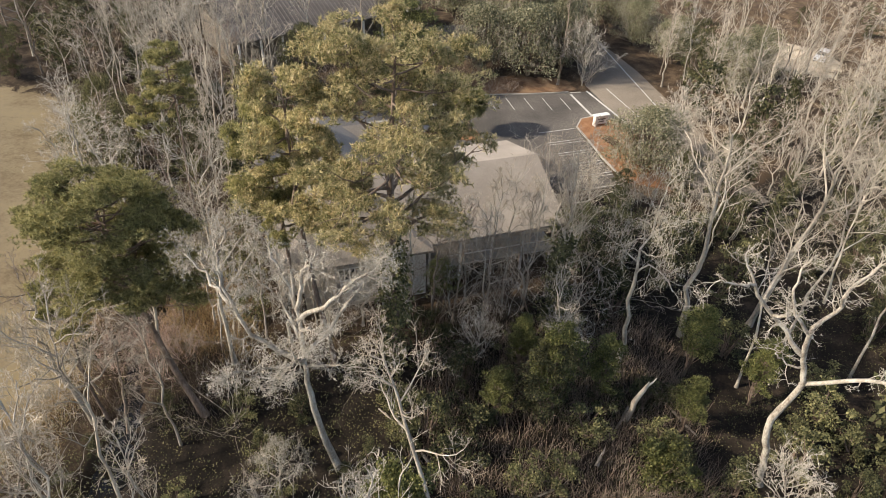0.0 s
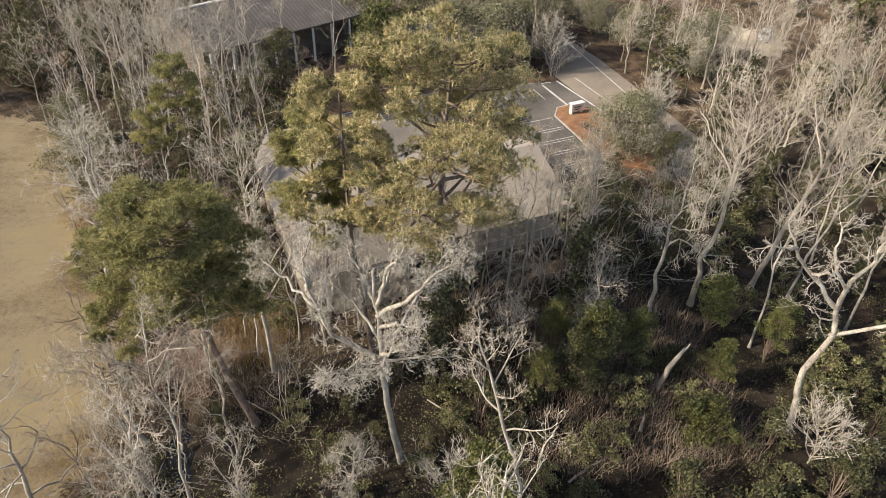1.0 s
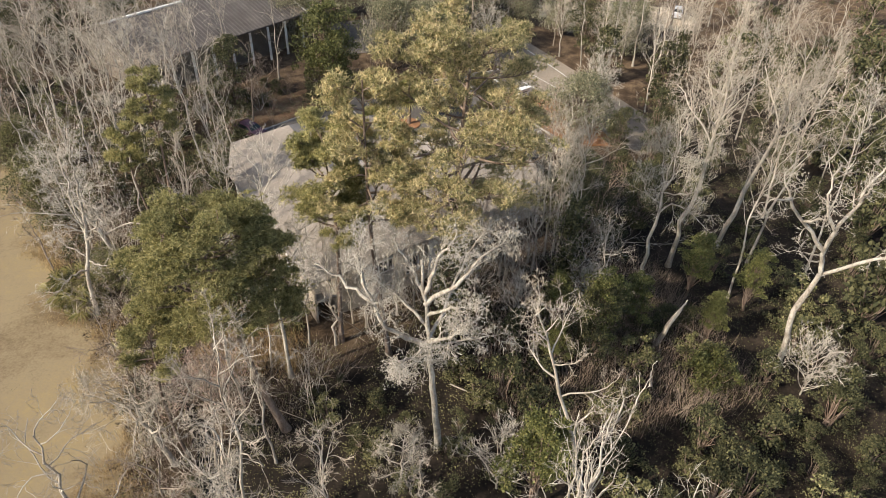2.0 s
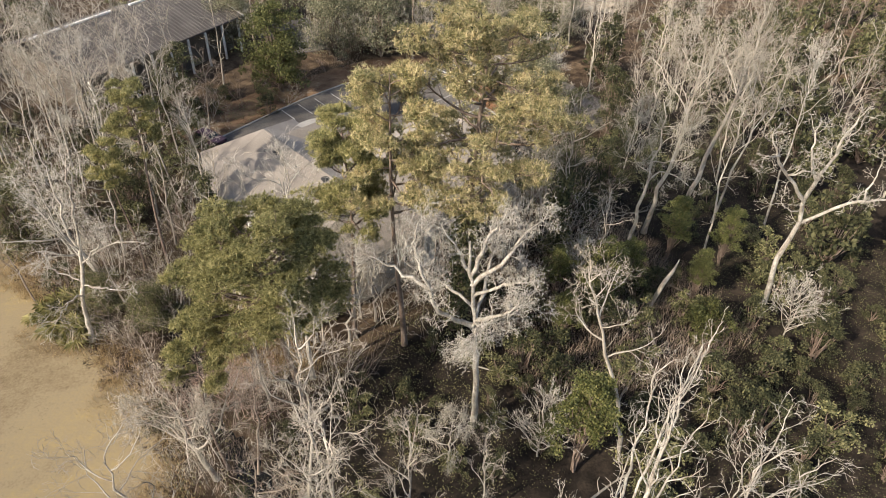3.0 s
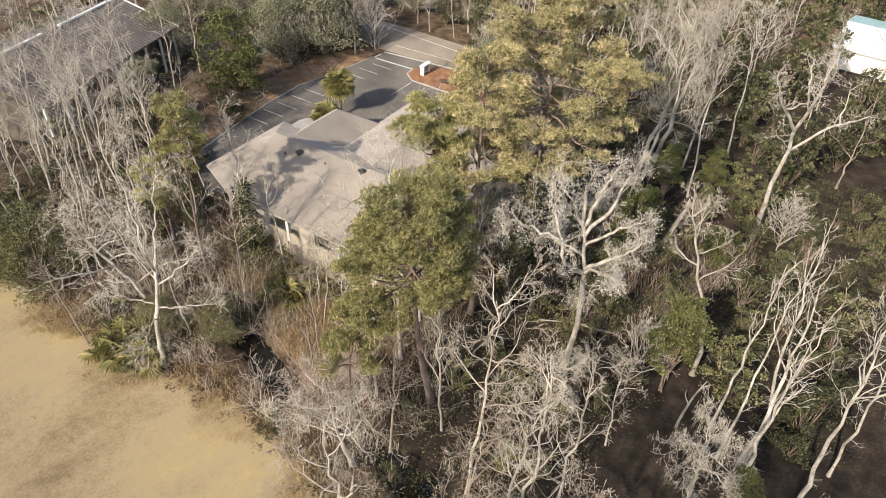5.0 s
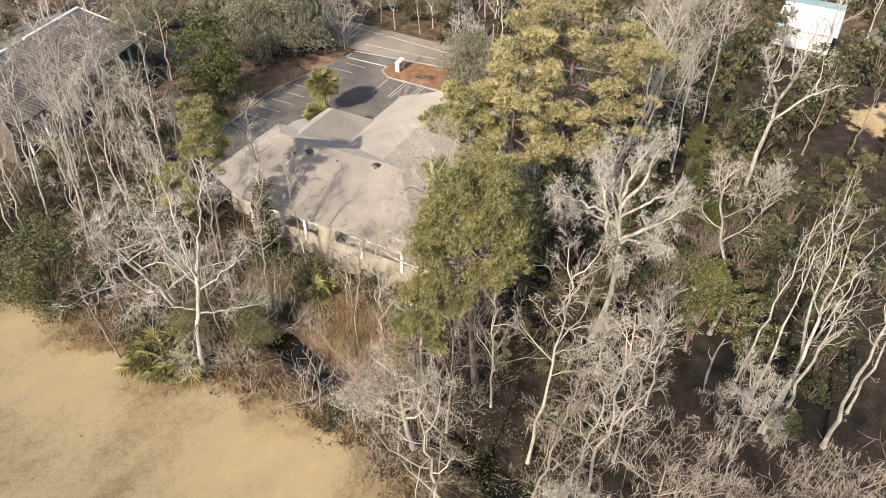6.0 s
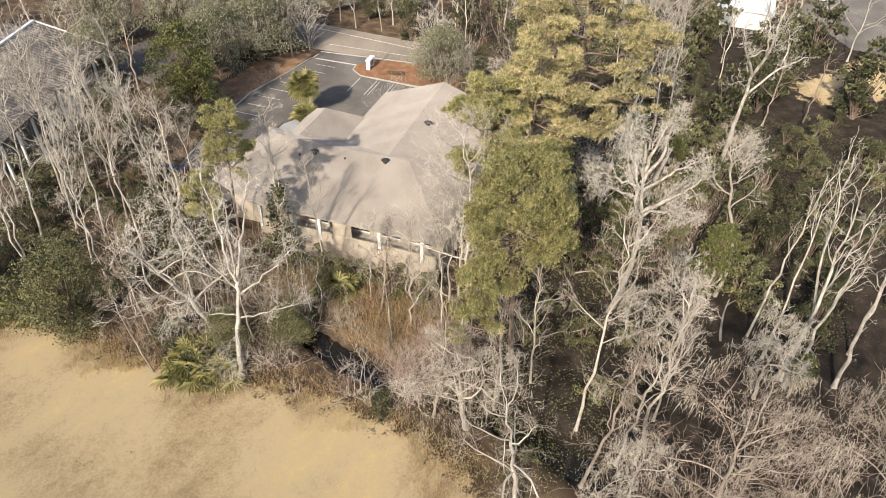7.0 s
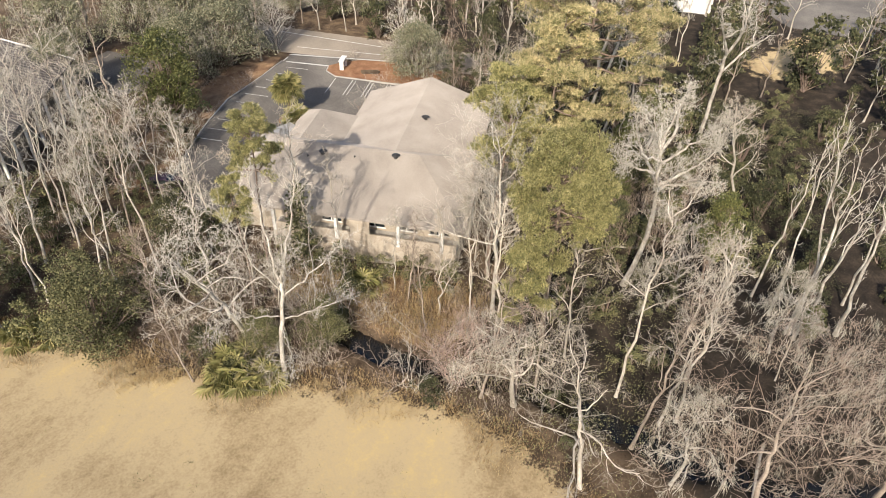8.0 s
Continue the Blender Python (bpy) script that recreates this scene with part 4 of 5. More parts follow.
def car(x, y, turn, paint, label):
    ob = tagged(new("car"), label, "car", "parked cars")
    ob.location, ob.rotation_euler = (x, y, 0.07), (0, 0, turn)
    bm = bmesh.new()
    prof = ((-2.2, 0.35), (-2.2, 0.85), (-1.2, 0.95), (-0.5, 1.42), (1.1, 1.45), (1.9, 0.98), (2.2, 0.9), (2.2, 0.35))
    ring = [[bm.verts.new((px, s * (0.85 if 1.0 > pz else 0.68), pz)) for px, pz in prof] for s in (-1, 1)]
    bm.faces.new(ring[0])
    bm.faces.new(ring[1][::-1])
    for i in range(8):
        bm.faces.new((ring[0][i], ring[1][i], ring[1][(i + 1) % 8], ring[0][(i + 1) % 8]))
    bmesh.ops.recalc_face_normals(bm, faces=bm.faces)
    bmesh.ops.bevel(bm, geom=list(bm.edges), offset=0.06, segments=2, affect="EDGES")
    part("body", bm, paint, ob)
    for name, xs, zs in (("windscreen", (-1.12, -0.58), (1.0, 1.38)), ("rear_window", (1.78, 1.2), (1.06, 1.4))):
        bm = bmesh.new()
        s = -1 if name == "windscreen" else 1
        q = [bm.verts.new((px + s * 0.03, w, pz + 0.03)) for px, w, pz in ((xs[0], -0.72, zs[0]), (xs[0], 0.72, zs[0]), (xs[1], 0.6, zs[1]), (xs[1], -0.6, zs[1]))]
        bm.faces.new(q)
        part(name, bm, GLASS, ob)
    for s in (-1, 1):
        bm = bmesh.new()
        q = [bm.verts.new((px, s * w, pz)) for px, w, pz in ((-1.0, 0.845, 1.0), (1.6, 0.845, 1.02), (1.0, 0.72, 1.38), (-0.45, 0.72, 1.36))]
        bm.faces.new(q)
        part("side_window", bm, GLASS, ob)
        part("tail_lamp", box_bm(0.08, 0.36, 0.22, (2.2, s * 0.62, 0.74), 0.02), TAIL, ob)
        part("headlight", box_bm(0.08, 0.34, 0.16, (-2.2, s * 0.6, 0.7), 0.02), GLASS, ob)
        for px in (-1.4, 1.4):
            bm = bmesh.new()
            bmesh.ops.create_cone(bm, cap_ends=True, segments=16, radius1=0.33, radius2=0.33, depth=0.22)
            bmesh.ops.transform(bm, matrix=pose(px, s * 0.78, 0.33, 90), verts=bm.verts)
            part("wheel", bm, RUBBER, ob)


car(-15.4, 76.6, 2.2, CAR_PLUM, "dark plum parked car beside the house")
car(101.0, 30.0, 0.4, CAR_WHITE, "white parked car in the far lot")
car(57.0, 15.6, 0.5, CAR_PLUM, "dark parked car on the dry lawn")
car(60.5, 101.2, 0.9, CAR_WHITE, "white parked car on a sandy drive")


# ---- pines ----
pine(1, (-2.9, 36.4, 0), 27.4, 0.52, 5.4, "tall pine with a broad flat crown of yellowing needles", NEEDLE_TAN, lean=(0.9, -1.6), r0=0.36, limbs=42, flat=0.9, ivy=7, density=1.6, pads=8, pad=0.85)
pine(2, (-7.6, 36.6, 0), 25.0, 0.58, 3.1, "slim pine with yellow-green needle clumps", NEEDLE_TAN, lean=(-1.2, -1.4), r0=0.24, limbs=24, flat=0.4, density=1.5, pads=7, pad=0.75)
green_pine = pine(3, (-16.4, 31.5, 0), 20.0, 0.58, 4.3, "dense rounded green pine near the field", NEEDLE, lean=(-2.8, -1.2), r0=0.3, limbs=66, flat=0.7, density=1.4, pads=9, tuft=0.26, dome=True, pad=0.78)
green_pine.scale = (1.06, 0.76, 1.0)
pine(4, (-23.2, 54.8, 0), 18.3, 0.70, 1.85, "small pine with a dense rounded green top", NEEDLE, r0=0.16, limbs=24, flat=0.6, density=0.9, pads=6, tuft=0.26, dome=True, pad=0.5)
pine(5, (-10.6, 39.0, 0), 20.5, 0.58, 2.9, "green pine behind the pale oak", NEEDLE, lean=(-0.3, -0.8), r0=0.22, limbs=28, flat=0.5, density=1.5, pads=7, pad=0.7)
pine(9, (-23.4, 31.1, 0), 13.6, 0.66, 1.5, "young green pine among mossy trees", NEEDLE, r0=0.13, limbs=18, flat=0.5, density=0.9, pads=6, dome=True, pad=0.5)
pine(7, (-25.7, 55.2, 0), 13.6, 0.74, 1.2, "young pine at the field's edge", NEEDLE, r0=0.13, limbs=14, flat=0.5, density=0.9, pads=6, dome=True, pad=0.45)


def place(ob, x, y, s=1.0, turn=0.0, z=0.0, tall=1.0):
    return copy_thing(ob, pose(x, y, z, 0, 0, turn) @ Matrix.Diagonal((s, s, s * tall, 1)))


# ---- single trees that stand out ----
def landmark(ob, x, y):
    ob.location = (x, y, -0.25)
    return ob


OAK_LOW = [(0.19, (-1.1, -0.9, 12.0), (-2.4, -0.9, 12.9), (-4.0, -1.0, 14.8), (-4.5, -1.0, 16.6), (-5.0, -0.8, 18.2)), (0.12, (-4.5, -1.0, 16.6), (-6.0, 0.2, 17.6), (-7.2, 1.0, 18.4)), (0.11, (-4.9, -0.9, 17.8), (-5.0, -0.2, 19.2), (-4.4, 0.4, 20.6))]
OAK_HIGH = [(0.13, (-1.3, -0.3, 15.6), (-2.0, 0.3, 17.6), (-2.7, 1.0, 19.0)), (0.14, (-1.3, -0.3, 15.8), (-0.6, -0.7, 18.8), (0.2, -0.9, 20.0)), (0.15, (-1.3, -0.4, 15.0), (0.6, -0.8, 16.8), (1.9, -0.7, 18.2), (3.0, -0.9, 18.9)),
       (0.13, (-1.2, -0.5, 14.2), (-0.4, -2.2, 16.2), (0.1, -3.4, 17.3)), (0.16, (-1.1, -0.9, 12.4), (-0.9, -3.0, 14.6), (-0.7, -4.4, 16.4)), (0.12, (-1.1, -0.9, 12.2), (-2.2, -3.0, 14.0), (-3.6, -4.8, 15.6)),
       (0.13, (-1.1, -0.8, 12.6), (0.8, 1.2, 14.0), (2.2, 2.4, 15.6), (3.0, 2.6, 17.0)), (0.11, (-1.2, -0.6, 13.4), (-2.8, 1.6, 14.6), (-4.6, 2.8, 15.8)), (0.10, (-1.1, -0.9, 11.8), (0.9, -1.8, 12.9), (2.4, -2.2, 13.2)), (0.09, (-1.1, -0.9, 11.2), (-2.6, -2.0, 12.0), (-3.4, -2.4, 11.6))]
landmark(limbed_tree(221, "oak_tree", [(0, 0, 0), (-0.7, -1.0, 6), (-1.1, -1.0, 11), (-1.2, -0.5, 14), (-1.4, 0.0, 18.2)], 0.26, OAK_LOW + OAK_HIGH, 1.5, "broad leafless oak white with lichen", 10, (0, 0, 6, 5), fuzz=700, moss=90), -5.9, 27.0)
FORK_LEFT = [(0.17, (-2.2, -0.7, 14.0), (-3.6, -0.4, 15.4), (-5.2, 0.0, 17.2), (-6.1, 0.3, 18.5), (-6.9, 0.6, 19.9)), (0.10, (-6.0, 0.2, 18.4), (-7.2, -0.4, 18.9), (-8.6, -0.6, 19.4)), (0.10, (-4.6, -0.2, 16.6), (-4.6, -1.4, 17.6), (-5.4, -2.4, 18.6))]
FORK_RIGHT = [(0.16, (-2.2, -0.7, 14.0), (-3.3, -1.7, 17.0), (-2.4, -1.6, 18.5), (-2.4, -1.7, 20.0), (-1.6, -1.6, 21.3)), (0.11, (-2.9, -1.4, 16.2), (-4.6, -1.5, 18.4), (-5.0, -1.2, 20.0), (-4.4, -0.8, 21.2)), (0.09, (-2.4, -1.6, 18.6), (-3.0, -2.2, 20.0), (-2.6, -2.4, 21.2)),
        (0.15, (-1.4, -0.5, 11.4), (0.3, -2.3, 13.9), (2.4, -3.6, 14.6), (4.6, -4.6, 14.8)), (0.09, (1.4, -3.0, 14.3), (2.0, -2.6, 15.8), (2.8, -2.4, 17.2)), (0.07, (-1.5, -0.4, 12.6), (-2.8, -0.2, 12.9), (-3.4, 0.2, 13.6))]
landmark(limbed_tree(22, "forked_tree", [(0, 0, 0), (-0.7, -0.3, 3), (-1.9, -0.5, 7.6), (-1.4, -0.5, 11.4), (-2.2, -0.7, 14.0)], 0.25, FORK_LEFT + FORK_RIGHT, 1.5, "tall pale leafless tree with a forked curved trunk", 6, (0, 0, 5, 4), wobble=0.32, fuzz=60, tip=0.6), 23.1, 26.3)
landmark(bare_tree(23, "leafless_tree", [(0, 0, 0), (-1.6, -0.6, 6), (-3.4, 1.6, 14), (-4.4, 2.4, 18)], 0.2, 9, 3.4, "slim leaning tree with bare reddish twigs", TWIG, 0.55, (0, 5, 5, 4), 4, 0.1, wobble=0.15, up=40), 2.2, 19.8)
landmark(bare_tree(24, "leafless_tree", [(0, 0, 0), (-0.6, -0.8, 6), (-1.6, -2.0, 13), (-0.6, -1.5, 18)], 0.24, 9, 4.2, "tall leafless tree hung with grey moss", LICHEN, 0.62, (0, 6, 5, 4), 4, 0.1, moss=150, up=35), 15.3, 36.6)
landmark(bare_tree(25, "leafless_tree", [(0, 0, 0), (-1.6, -2.0, 8), (-3.0, -4.0, 17), (-3.2, -4.2, 22)], 0.27, 12, 5.0, "tall leafless tree with a wide fan of twigs", TWIG, 0.58, (0, 6, 5, 5), 4, 0.12, up=45), 21.5, 40.5)
landmark(bare_tree(26, "leafless_tree", [(0, 0, 0), (0, -1, 8), (0.3, -2.2, 16), (0, -2.5, 22)], 0.27, 12, 5.4, "tall leafless tree with a wide fan of twigs", TWIG, 0.55, (0, 6, 5, 5), 4, 0.12, up=45), 28.0, 42.0)
EDGE = [(0.11, (1.6, 0.2, 9.0), (1.3, 0.6, 12.0), (1.5, 1.0, 15.0), (1.2, 1.3, 17.6)), (0.11, (1.7, 0.2, 9.6), (2.2, -0.3, 12.6), (2.6, -0.8, 15.4), (3.0, -1.0, 17.4)), (0.08, (1.5, 0.2, 8.5), (0.6, 1.6, 11.0), (0.2, 2.6, 13.8), (0.0, 3.2, 15.6)),
        (0.09, (1.4, 0.2, 8.0), (2.6, -1.6, 10.0), (3.4, -3.0, 11.8), (4.0, -4.0, 13.0)), (0.07, (1.0, 0.1, 6.0), (2.2, -1.6, 6.6), (3.4, -3.2, 7.4)), (0.07, (1.0, 0.1, 6.2), (-0.6, 1.4, 7.0), (-1.8, 2.6, 7.2)), (0.07, (0.8, 0.1, 5.2), (-0.4, -1.2, 5.6), (-1.2, -2.4, 5.2)), (0.08, (1.6, 0.2, 9.2), (1.0, -0.8, 12.0), (0.6, -1.4, 15.0))]
landmark(limbed_tree(27, "leafless_tree", [(0, 0, 0), (0.5, 0.1, 4), (1.5, 0.2, 8.5), (1.8, 0.2, 10.5)], 0.21, EDGE, 1.9, "pale leafless tree at the field's edge", 8, (0, 0, 5, 4), wobble=0.2, rise=0.1, tip=0.5), -30.8, 47.9)
landmark(bare_tree(28, "leafless_tree", [(0, 0, 0), (0.3, 0.6, 4), (0.2, 1.4, 8), (0, 1.8, 12)], 0.2, 12, 4.8, "spreading leafless tree hung with moss at the field's edge", TWIG, 0.35, (0, 5, 5, 4), 4, -0.01, up=20, wobble=0.26), -28.8, 23.6)
landmark(bare_tree(29, "leafless_tree", [(0, 0, 0), (-0.6, 0.2, 3), (-1.0, 0.2, 6), (-1.4, 0.2, 9.5)], 0.24, 15, 5.0, "shaggy spreading pale leafless tree by the field", TWIG, 0.36, (0, 5, 4, 4), 4, -0.04, moss=150, up=14, wobble=0.28), -24.2, 30.6)
for k, (x, y, h, lx, ly, r) in enumerate([(-5.5, 11.7, 17, -3.0, -0.4, 0.17), (-5.0, 12.1, 18.5, 0.8, 0.6, 0.19), (-4.7, 11.8, 19.5, 2.8, 2.4, 0.16), (-5.2, 12.4, 17, 1.6, -0.6, 0.13), (-1.6, 15.8, 18, -1.6, -0.8, 0.12), (-3.6, 14.0, 18.5, 2.6, 0.6, 0.12), (1.6, 8.0, 15, -1.0, 0.6, 0.13)]):
    landmark(bare_tree(40 + k, "leafless_tree", [(0, 0, 0), (lx * 0.3, ly * 0.3, h * 0.4), (lx * 0.65, ly * 0.7, h * 0.72), (lx, ly, h)], r, 6, 3.0, "tall slim pale leafless tree in a clump", LICHEN, 0.5, (0, 3, 2, 2), 4, 0.13, up=60, wobble=0.16, angle=(16, 42)), x, y)
landmark(bare_tree(34, "leafless_tree", [(0, 0, 0), (0.1, 0.3, 5), (0.4, 0.6, 11), (1.4, 1.2, 17.5)], 0.2, 11, 4.2, "pale leafless tree forking high above the dark muddy floor", LICHEN, 0.58, (0, 4, 4, 3), 4, 0.1, up=50, wobble=0.2, angle=(18, 46)), -3.0, 8.3)
brown_tree = landmark(bare_tree(32, "leafless_tree", [(0, 0, 0), (0.6, 0.4, 5), (0.2, 1.0, 10), (0, 1.2, 16)], 0.19, 16, 6.4, "wide leafless tree with drooping mossy brown twigs", TWIG_BROWN, 0.4, (0, 6, 5, 4), 4, -0.03, up=18, wobble=0.26, moss=240), -25.2, 12.6)
landmark(bare_tree(33, "leafless_tree", [(0, 0, 0), (-0.1, 0.3, 7), (0.1, 0.6, 13), (-0.2, 0.9, 18.5)], 0.19, 18, 6.2, "tall pale leafless tree beside the house", LICHEN, 0.32, (0, 6, 4, 4), 4, 0.035, up=26, wobble=0.2, angle=(20, 50)), -15.4, 36.4)
landmark(bare_tree(31, "leafless_tree", [(0, 0, 0), (-1.0, 0.3, 4), (-2.6, 1.0, 8), (-4.2, 2.0, 11.5)], 0.24, 14, 5.6, "crooked white leafless tree leaning over the field", LICHEN, 0.3, (0, 5, 5, 4), 4, 0.05, up=24, wobble=0.28), -28.6, 53.6)


def snag():
    rng = np.random.default_rng(3)
    t = Tubes()
    pts = limb_line(rng, (0, 0, 0), np.array((-0.1, -0.05, 1.0)), 6.2, 7, 0.08, 0.1)
    t.add(pts, (0.27, 0.22, 0.20, 0.21, 0.18, 0.15, 0.05), 9)
    t.add(limb_line(rng, pts[5], np.array((0.5, 0.3, 0.9)), 1.2, 4, 0.2, 0), (0.1, 0.08, 0.06, 0.03), 6)
    ob = tagged(new("dead_trunk", t.mesh("dead_trunk", BARK)), "broken pale dead trunk standing in dark undergrowth", "tree trunk")
    ob.location = (14.9, 31.6, -0.05)


snag()

# ---- evergreens ----
magnolia = leafy(60, "magnolia_tree", 3.9, 11.8, 170, 90, 0.19, LEAF_BRIGHT, "dense deep green magnolia beside the parking lot", 0.15, "tree", "")
magnolia.location = (-3.6, 86.5, 0)
live_oak = leafy(61, "live_oak", 6.0, 9.5, 170, 84, 0.17, LEAF_GREY, "grey-green live oak hung with moss beyond the parking lot", 0.2, "tree", "live oaks beyond the lot")
hang = np.random.default_rng(611)
ring = hang.uniform(0, 2 * math.pi, 260)
spots = np.stack([np.cos(ring) * hang.uniform(2.5, 6.2, 260), np.sin(ring) * hang.uniform(2.5, 6.2, 260), hang.uniform(3.0, 8.2, 260)], 1)
moss_v, moss_f = strands(hang, spots, 9, 0.9, 0.03)
tagged(child("moss", mesh("moss", moss_v, moss_f, MOSS), live_oak, "grey hanging moss"), kind="stuff")
live_oak.location = (13.5, 92.5, 0)
for x, y, f, tall in [(6.6, 93.5, 0.8, 1.2), (18.6, 94.6, 0.72, 1.5), (13.0, 99.6, 0.9, 1.25), (17.6, 103.0, 0.85, 1.3), (11.4, 108.0, 0.9, 1.2), (3.0, 115.0, 0.9, 1.2), (31.6, 104.6, 0.6, 1.3), (28.6, 112.0, 0.8, 1.2), (-6.0, 104.0, 0.7, 1.2), (36.0, 98.0, 0.6, 1.2), (46.0, 93.0, 0.7, 1.1)]:
    place(live_oak, x, y, f, x * 50, 0.0, tall)
place(live_oak, 24.2, 66.6, 0.8, 40)
place(live_oak, 41.0, 88.0, 0.8, 130)
cedar = leafy(62, "evergreen_tree", 2.9, 10.5, 90, 76, 0.155, LEAF, "dark narrow evergreen tree", 0.12, "tree", "dark evergreens")
cedar.location = (-17.0, 82.5, 0)
place(cedar, -25.0, 64.0, 0.8, 100)
place(cedar, 8.5, 31.5, 0.75, 20)
place(cedar, 36.5, 90.5, 0.9, 70)
place(cedar, 30.0, 58.0, 0.9, 150)
distant = leafy(66, "evergreen_tree", 3.0, 10.0, 48, 26, 0.38, LEAF, "dark evergreen tree of the far wood", 0.08, "tree", "far evergreens")
distant.location = (52.0, 62.0, 0)
myrtle = leafy(63, "wax_myrtle", 4.0, 7.8, 210, 95, 0.12, LEAF_OLIVE, "large rounded dark green bush at the field's edge", 0.05, "bush", "round bushes by the field")
myrtle.location = (-35.2, 63.6, -0.1)
place(myrtle, -26.0, 47.5, 0.55, 60)
place(myrtle, -40.0, 74.0, 0.8, 140)
place(myrtle, -29.4, 51.0, 0.5, 200)
bright = leafy(64, "evergreen_bush", 2.0, 3.9, 66, 110, 0.13, LEAF_BRIGHT, "fresh green bush in the dark undergrowth", 0.1, "bush", "")
bright.location = (16.3, 26.6, 0)
vine = leafy(65, "vine_mass", 2.2, 9.8, 90, 110, 0.125, LEAF_BRIGHT, "hanging green vines over a dead trunk", 0.45, "vine", "vine-hung trunks", droop=0.6)
vine.location = (-1.4, 20.4, 0)
place(vine, 9.2, 32.2, 0.9, 70)
place(vine, 1.0, 43.0, 0.6, 170)
place(vine, 20.5, 36.0, 0.75, 210)

shrubs = [leafy(70 + k, "evergreen_bush", 1.7, (2.3, 3.2, 4.2)[k], 28, 62, 0.12, (LEAF, LEAF_OLIVE, LEAF)[k], ("low dark evergreen bush in leaf litter", "olive-green bush in leaf litter", "tall dark evergreen bush between trunks")[k], 0.05, "bush", "evergreen bushes of the wood") for k in range(3)]
saplings = [thicket(85 + k, ("clump of tall thin leafless saplings", "leaning clump of thin leafless stems", "leafless sapling with reddish twigs")[k], (6, 5, 4)[k], (6.2, 5.0, 7.0)[k], 0.4, (TWIG, TWIG_PALE, TWIG_BROWN)[k], (0, 4, 4)) for k in range(3)]
bushes = [thicket(80, "low bush of bare brown twigs"), thicket(81, "bush of bare grey twigs", 8, 3.4, 0.6, TWIG), thicket(82, "wide tangle of bare brown twigs", 10, 3.0, 1.3, TWIG_BROWN, (0, 4, 3))]
palmetto = palm(90, "palmetto", 0.3, 20, 1.15, "low palmetto with yellow-green fans at the field's edge", "palmettos")
cabbage = palm(91, "cabbage_palm", 4.6, 84, 1.6, "cabbage palm with a round yellow-green head", "palms by the house")
cabbage.location = (4.2, 74.3, 0.1)
place(cabbage, -1.4, 67.9, 0.95, 120, 0.1)
palmetto.location = (-33.0, 49.6, 0)
for x, y, s in ((-32.4, 50.8, 1.5), (-33.8, 51.6, 1.2), (-31.4, 49.0, 1.3), (-30.8, 51.2, 1.5), (-32.0, 52.4, 1.4), (-37.5, 68.5, 1.5), (-38.6, 70.0, 1.2), (-19.5, 48.6, 1.5), (-18.6, 47.6, 1.2), (-30.6, 56.0, 1.0)):
    place(palmetto, x, y, s, x * 40)
# ---- the wood ----
KINDS = [
    (16, 0.3, 0.2, TWIG, 0.40, 42, 0, 0, "leafless tree with fine pale twigs"),
    (18, -0.5, 0.3, TWIG, 0.50, 58, 0, 0, "tall slim leafless tree"),
    (14, 0.4, -0.4, LICHEN, 0.35, 32, 40, 0, "leafless tree pale with lichen"),
    (17, -0.2, -0.6, TWIG, 0.45, 50, 0, 1, "leafless tree with a vine-clad trunk"),
    (13, 0.6, 0.5, TWIG_BROWN, 0.30, 48, 0, 0, "leafless tree with brown twigs"),
    (15, -0.7, 0.1, TWIG, 0.42, 38, 60, 0, "leafless tree with some grey moss"),
    (18, 0.2, 0.7, LICHEN, 0.52, 56, 0, 0, "tall leafless tree with a pale trunk"),
    (15, -0.3, -0.2, TWIG, 0.25, 60, 0, 0, "narrow leafless tree with rising limbs")]
WOOD = [bare_tree(100 + k, "leafless_tree", [(0, 0, 0), (a, b, h * 0.4), (a * 1.8, b * 1.6, h * 0.75), (a * 2.0, b * 2.2, h)], 0.12, 11, h * (0.27 if k in (0, 2, 5) else 0.22), lab, tw, st, (0, 4, 4, 4), 4, 0.10, up=u, moss=mo, ivy=iv, angle=(20, 52), wobble=0.2)
        for k, (h, a, b, tw, st, u, mo, iv, lab) in enumerate(KINDS)]
SPOT = [(-36.5, 78), (-31, 82), (-20.5, 20.0), (10.5, 41.5), (-24, 72), (36, 45), (34, 36), (-22, 77)]
for ob, (x, y) in zip(WOOD, SPOT):
    ob.location = (x, y, -0.2)
FAR = [bare_tree(120 + k, "leafless_tree", [(0, 0, 0), (0.3, 0, 6), (0.2, 0.3, 15)], 0.17, 8, 4.4, "leafless tree of the far wood", (TWIG, TWIG_BROWN)[k % 2], 0.3, (0, 4, 2), 3, 0.1, up=48, group="far leafless trees", whole=False) for k in range(2)]
FAR[0].location, FAR[1].location = (44, 96, 0), (-40, 98, 0)

HOUSE = [plan(-14, -1.5), plan(14.5, -1.5), plan(14.5, 27), plan(-14, 27)]
BLOCK = [HOUSE, [(-42, 57), (-32, 57), (-31, 69), (-42, 69)], DRY_LAWN, [(-31, 38.5), (-22.3, 38.5), (-22.3, 46.8), (-31, 46.8)], LOT, ROAD_LINE, ISLAND, [(-28, 84), (-2, 100), (-8, 114), (-36, 106)], FAR_LOT, [(72, 45), (76, 31), (95, 35), (92, 49)], SIDE_LOT] + SANDS


def free(x, y):
    return not inside(x, y, FIELD) and not any(inside(x, y, b) for b in BLOCK)


rng = np.random.default_rng(11)


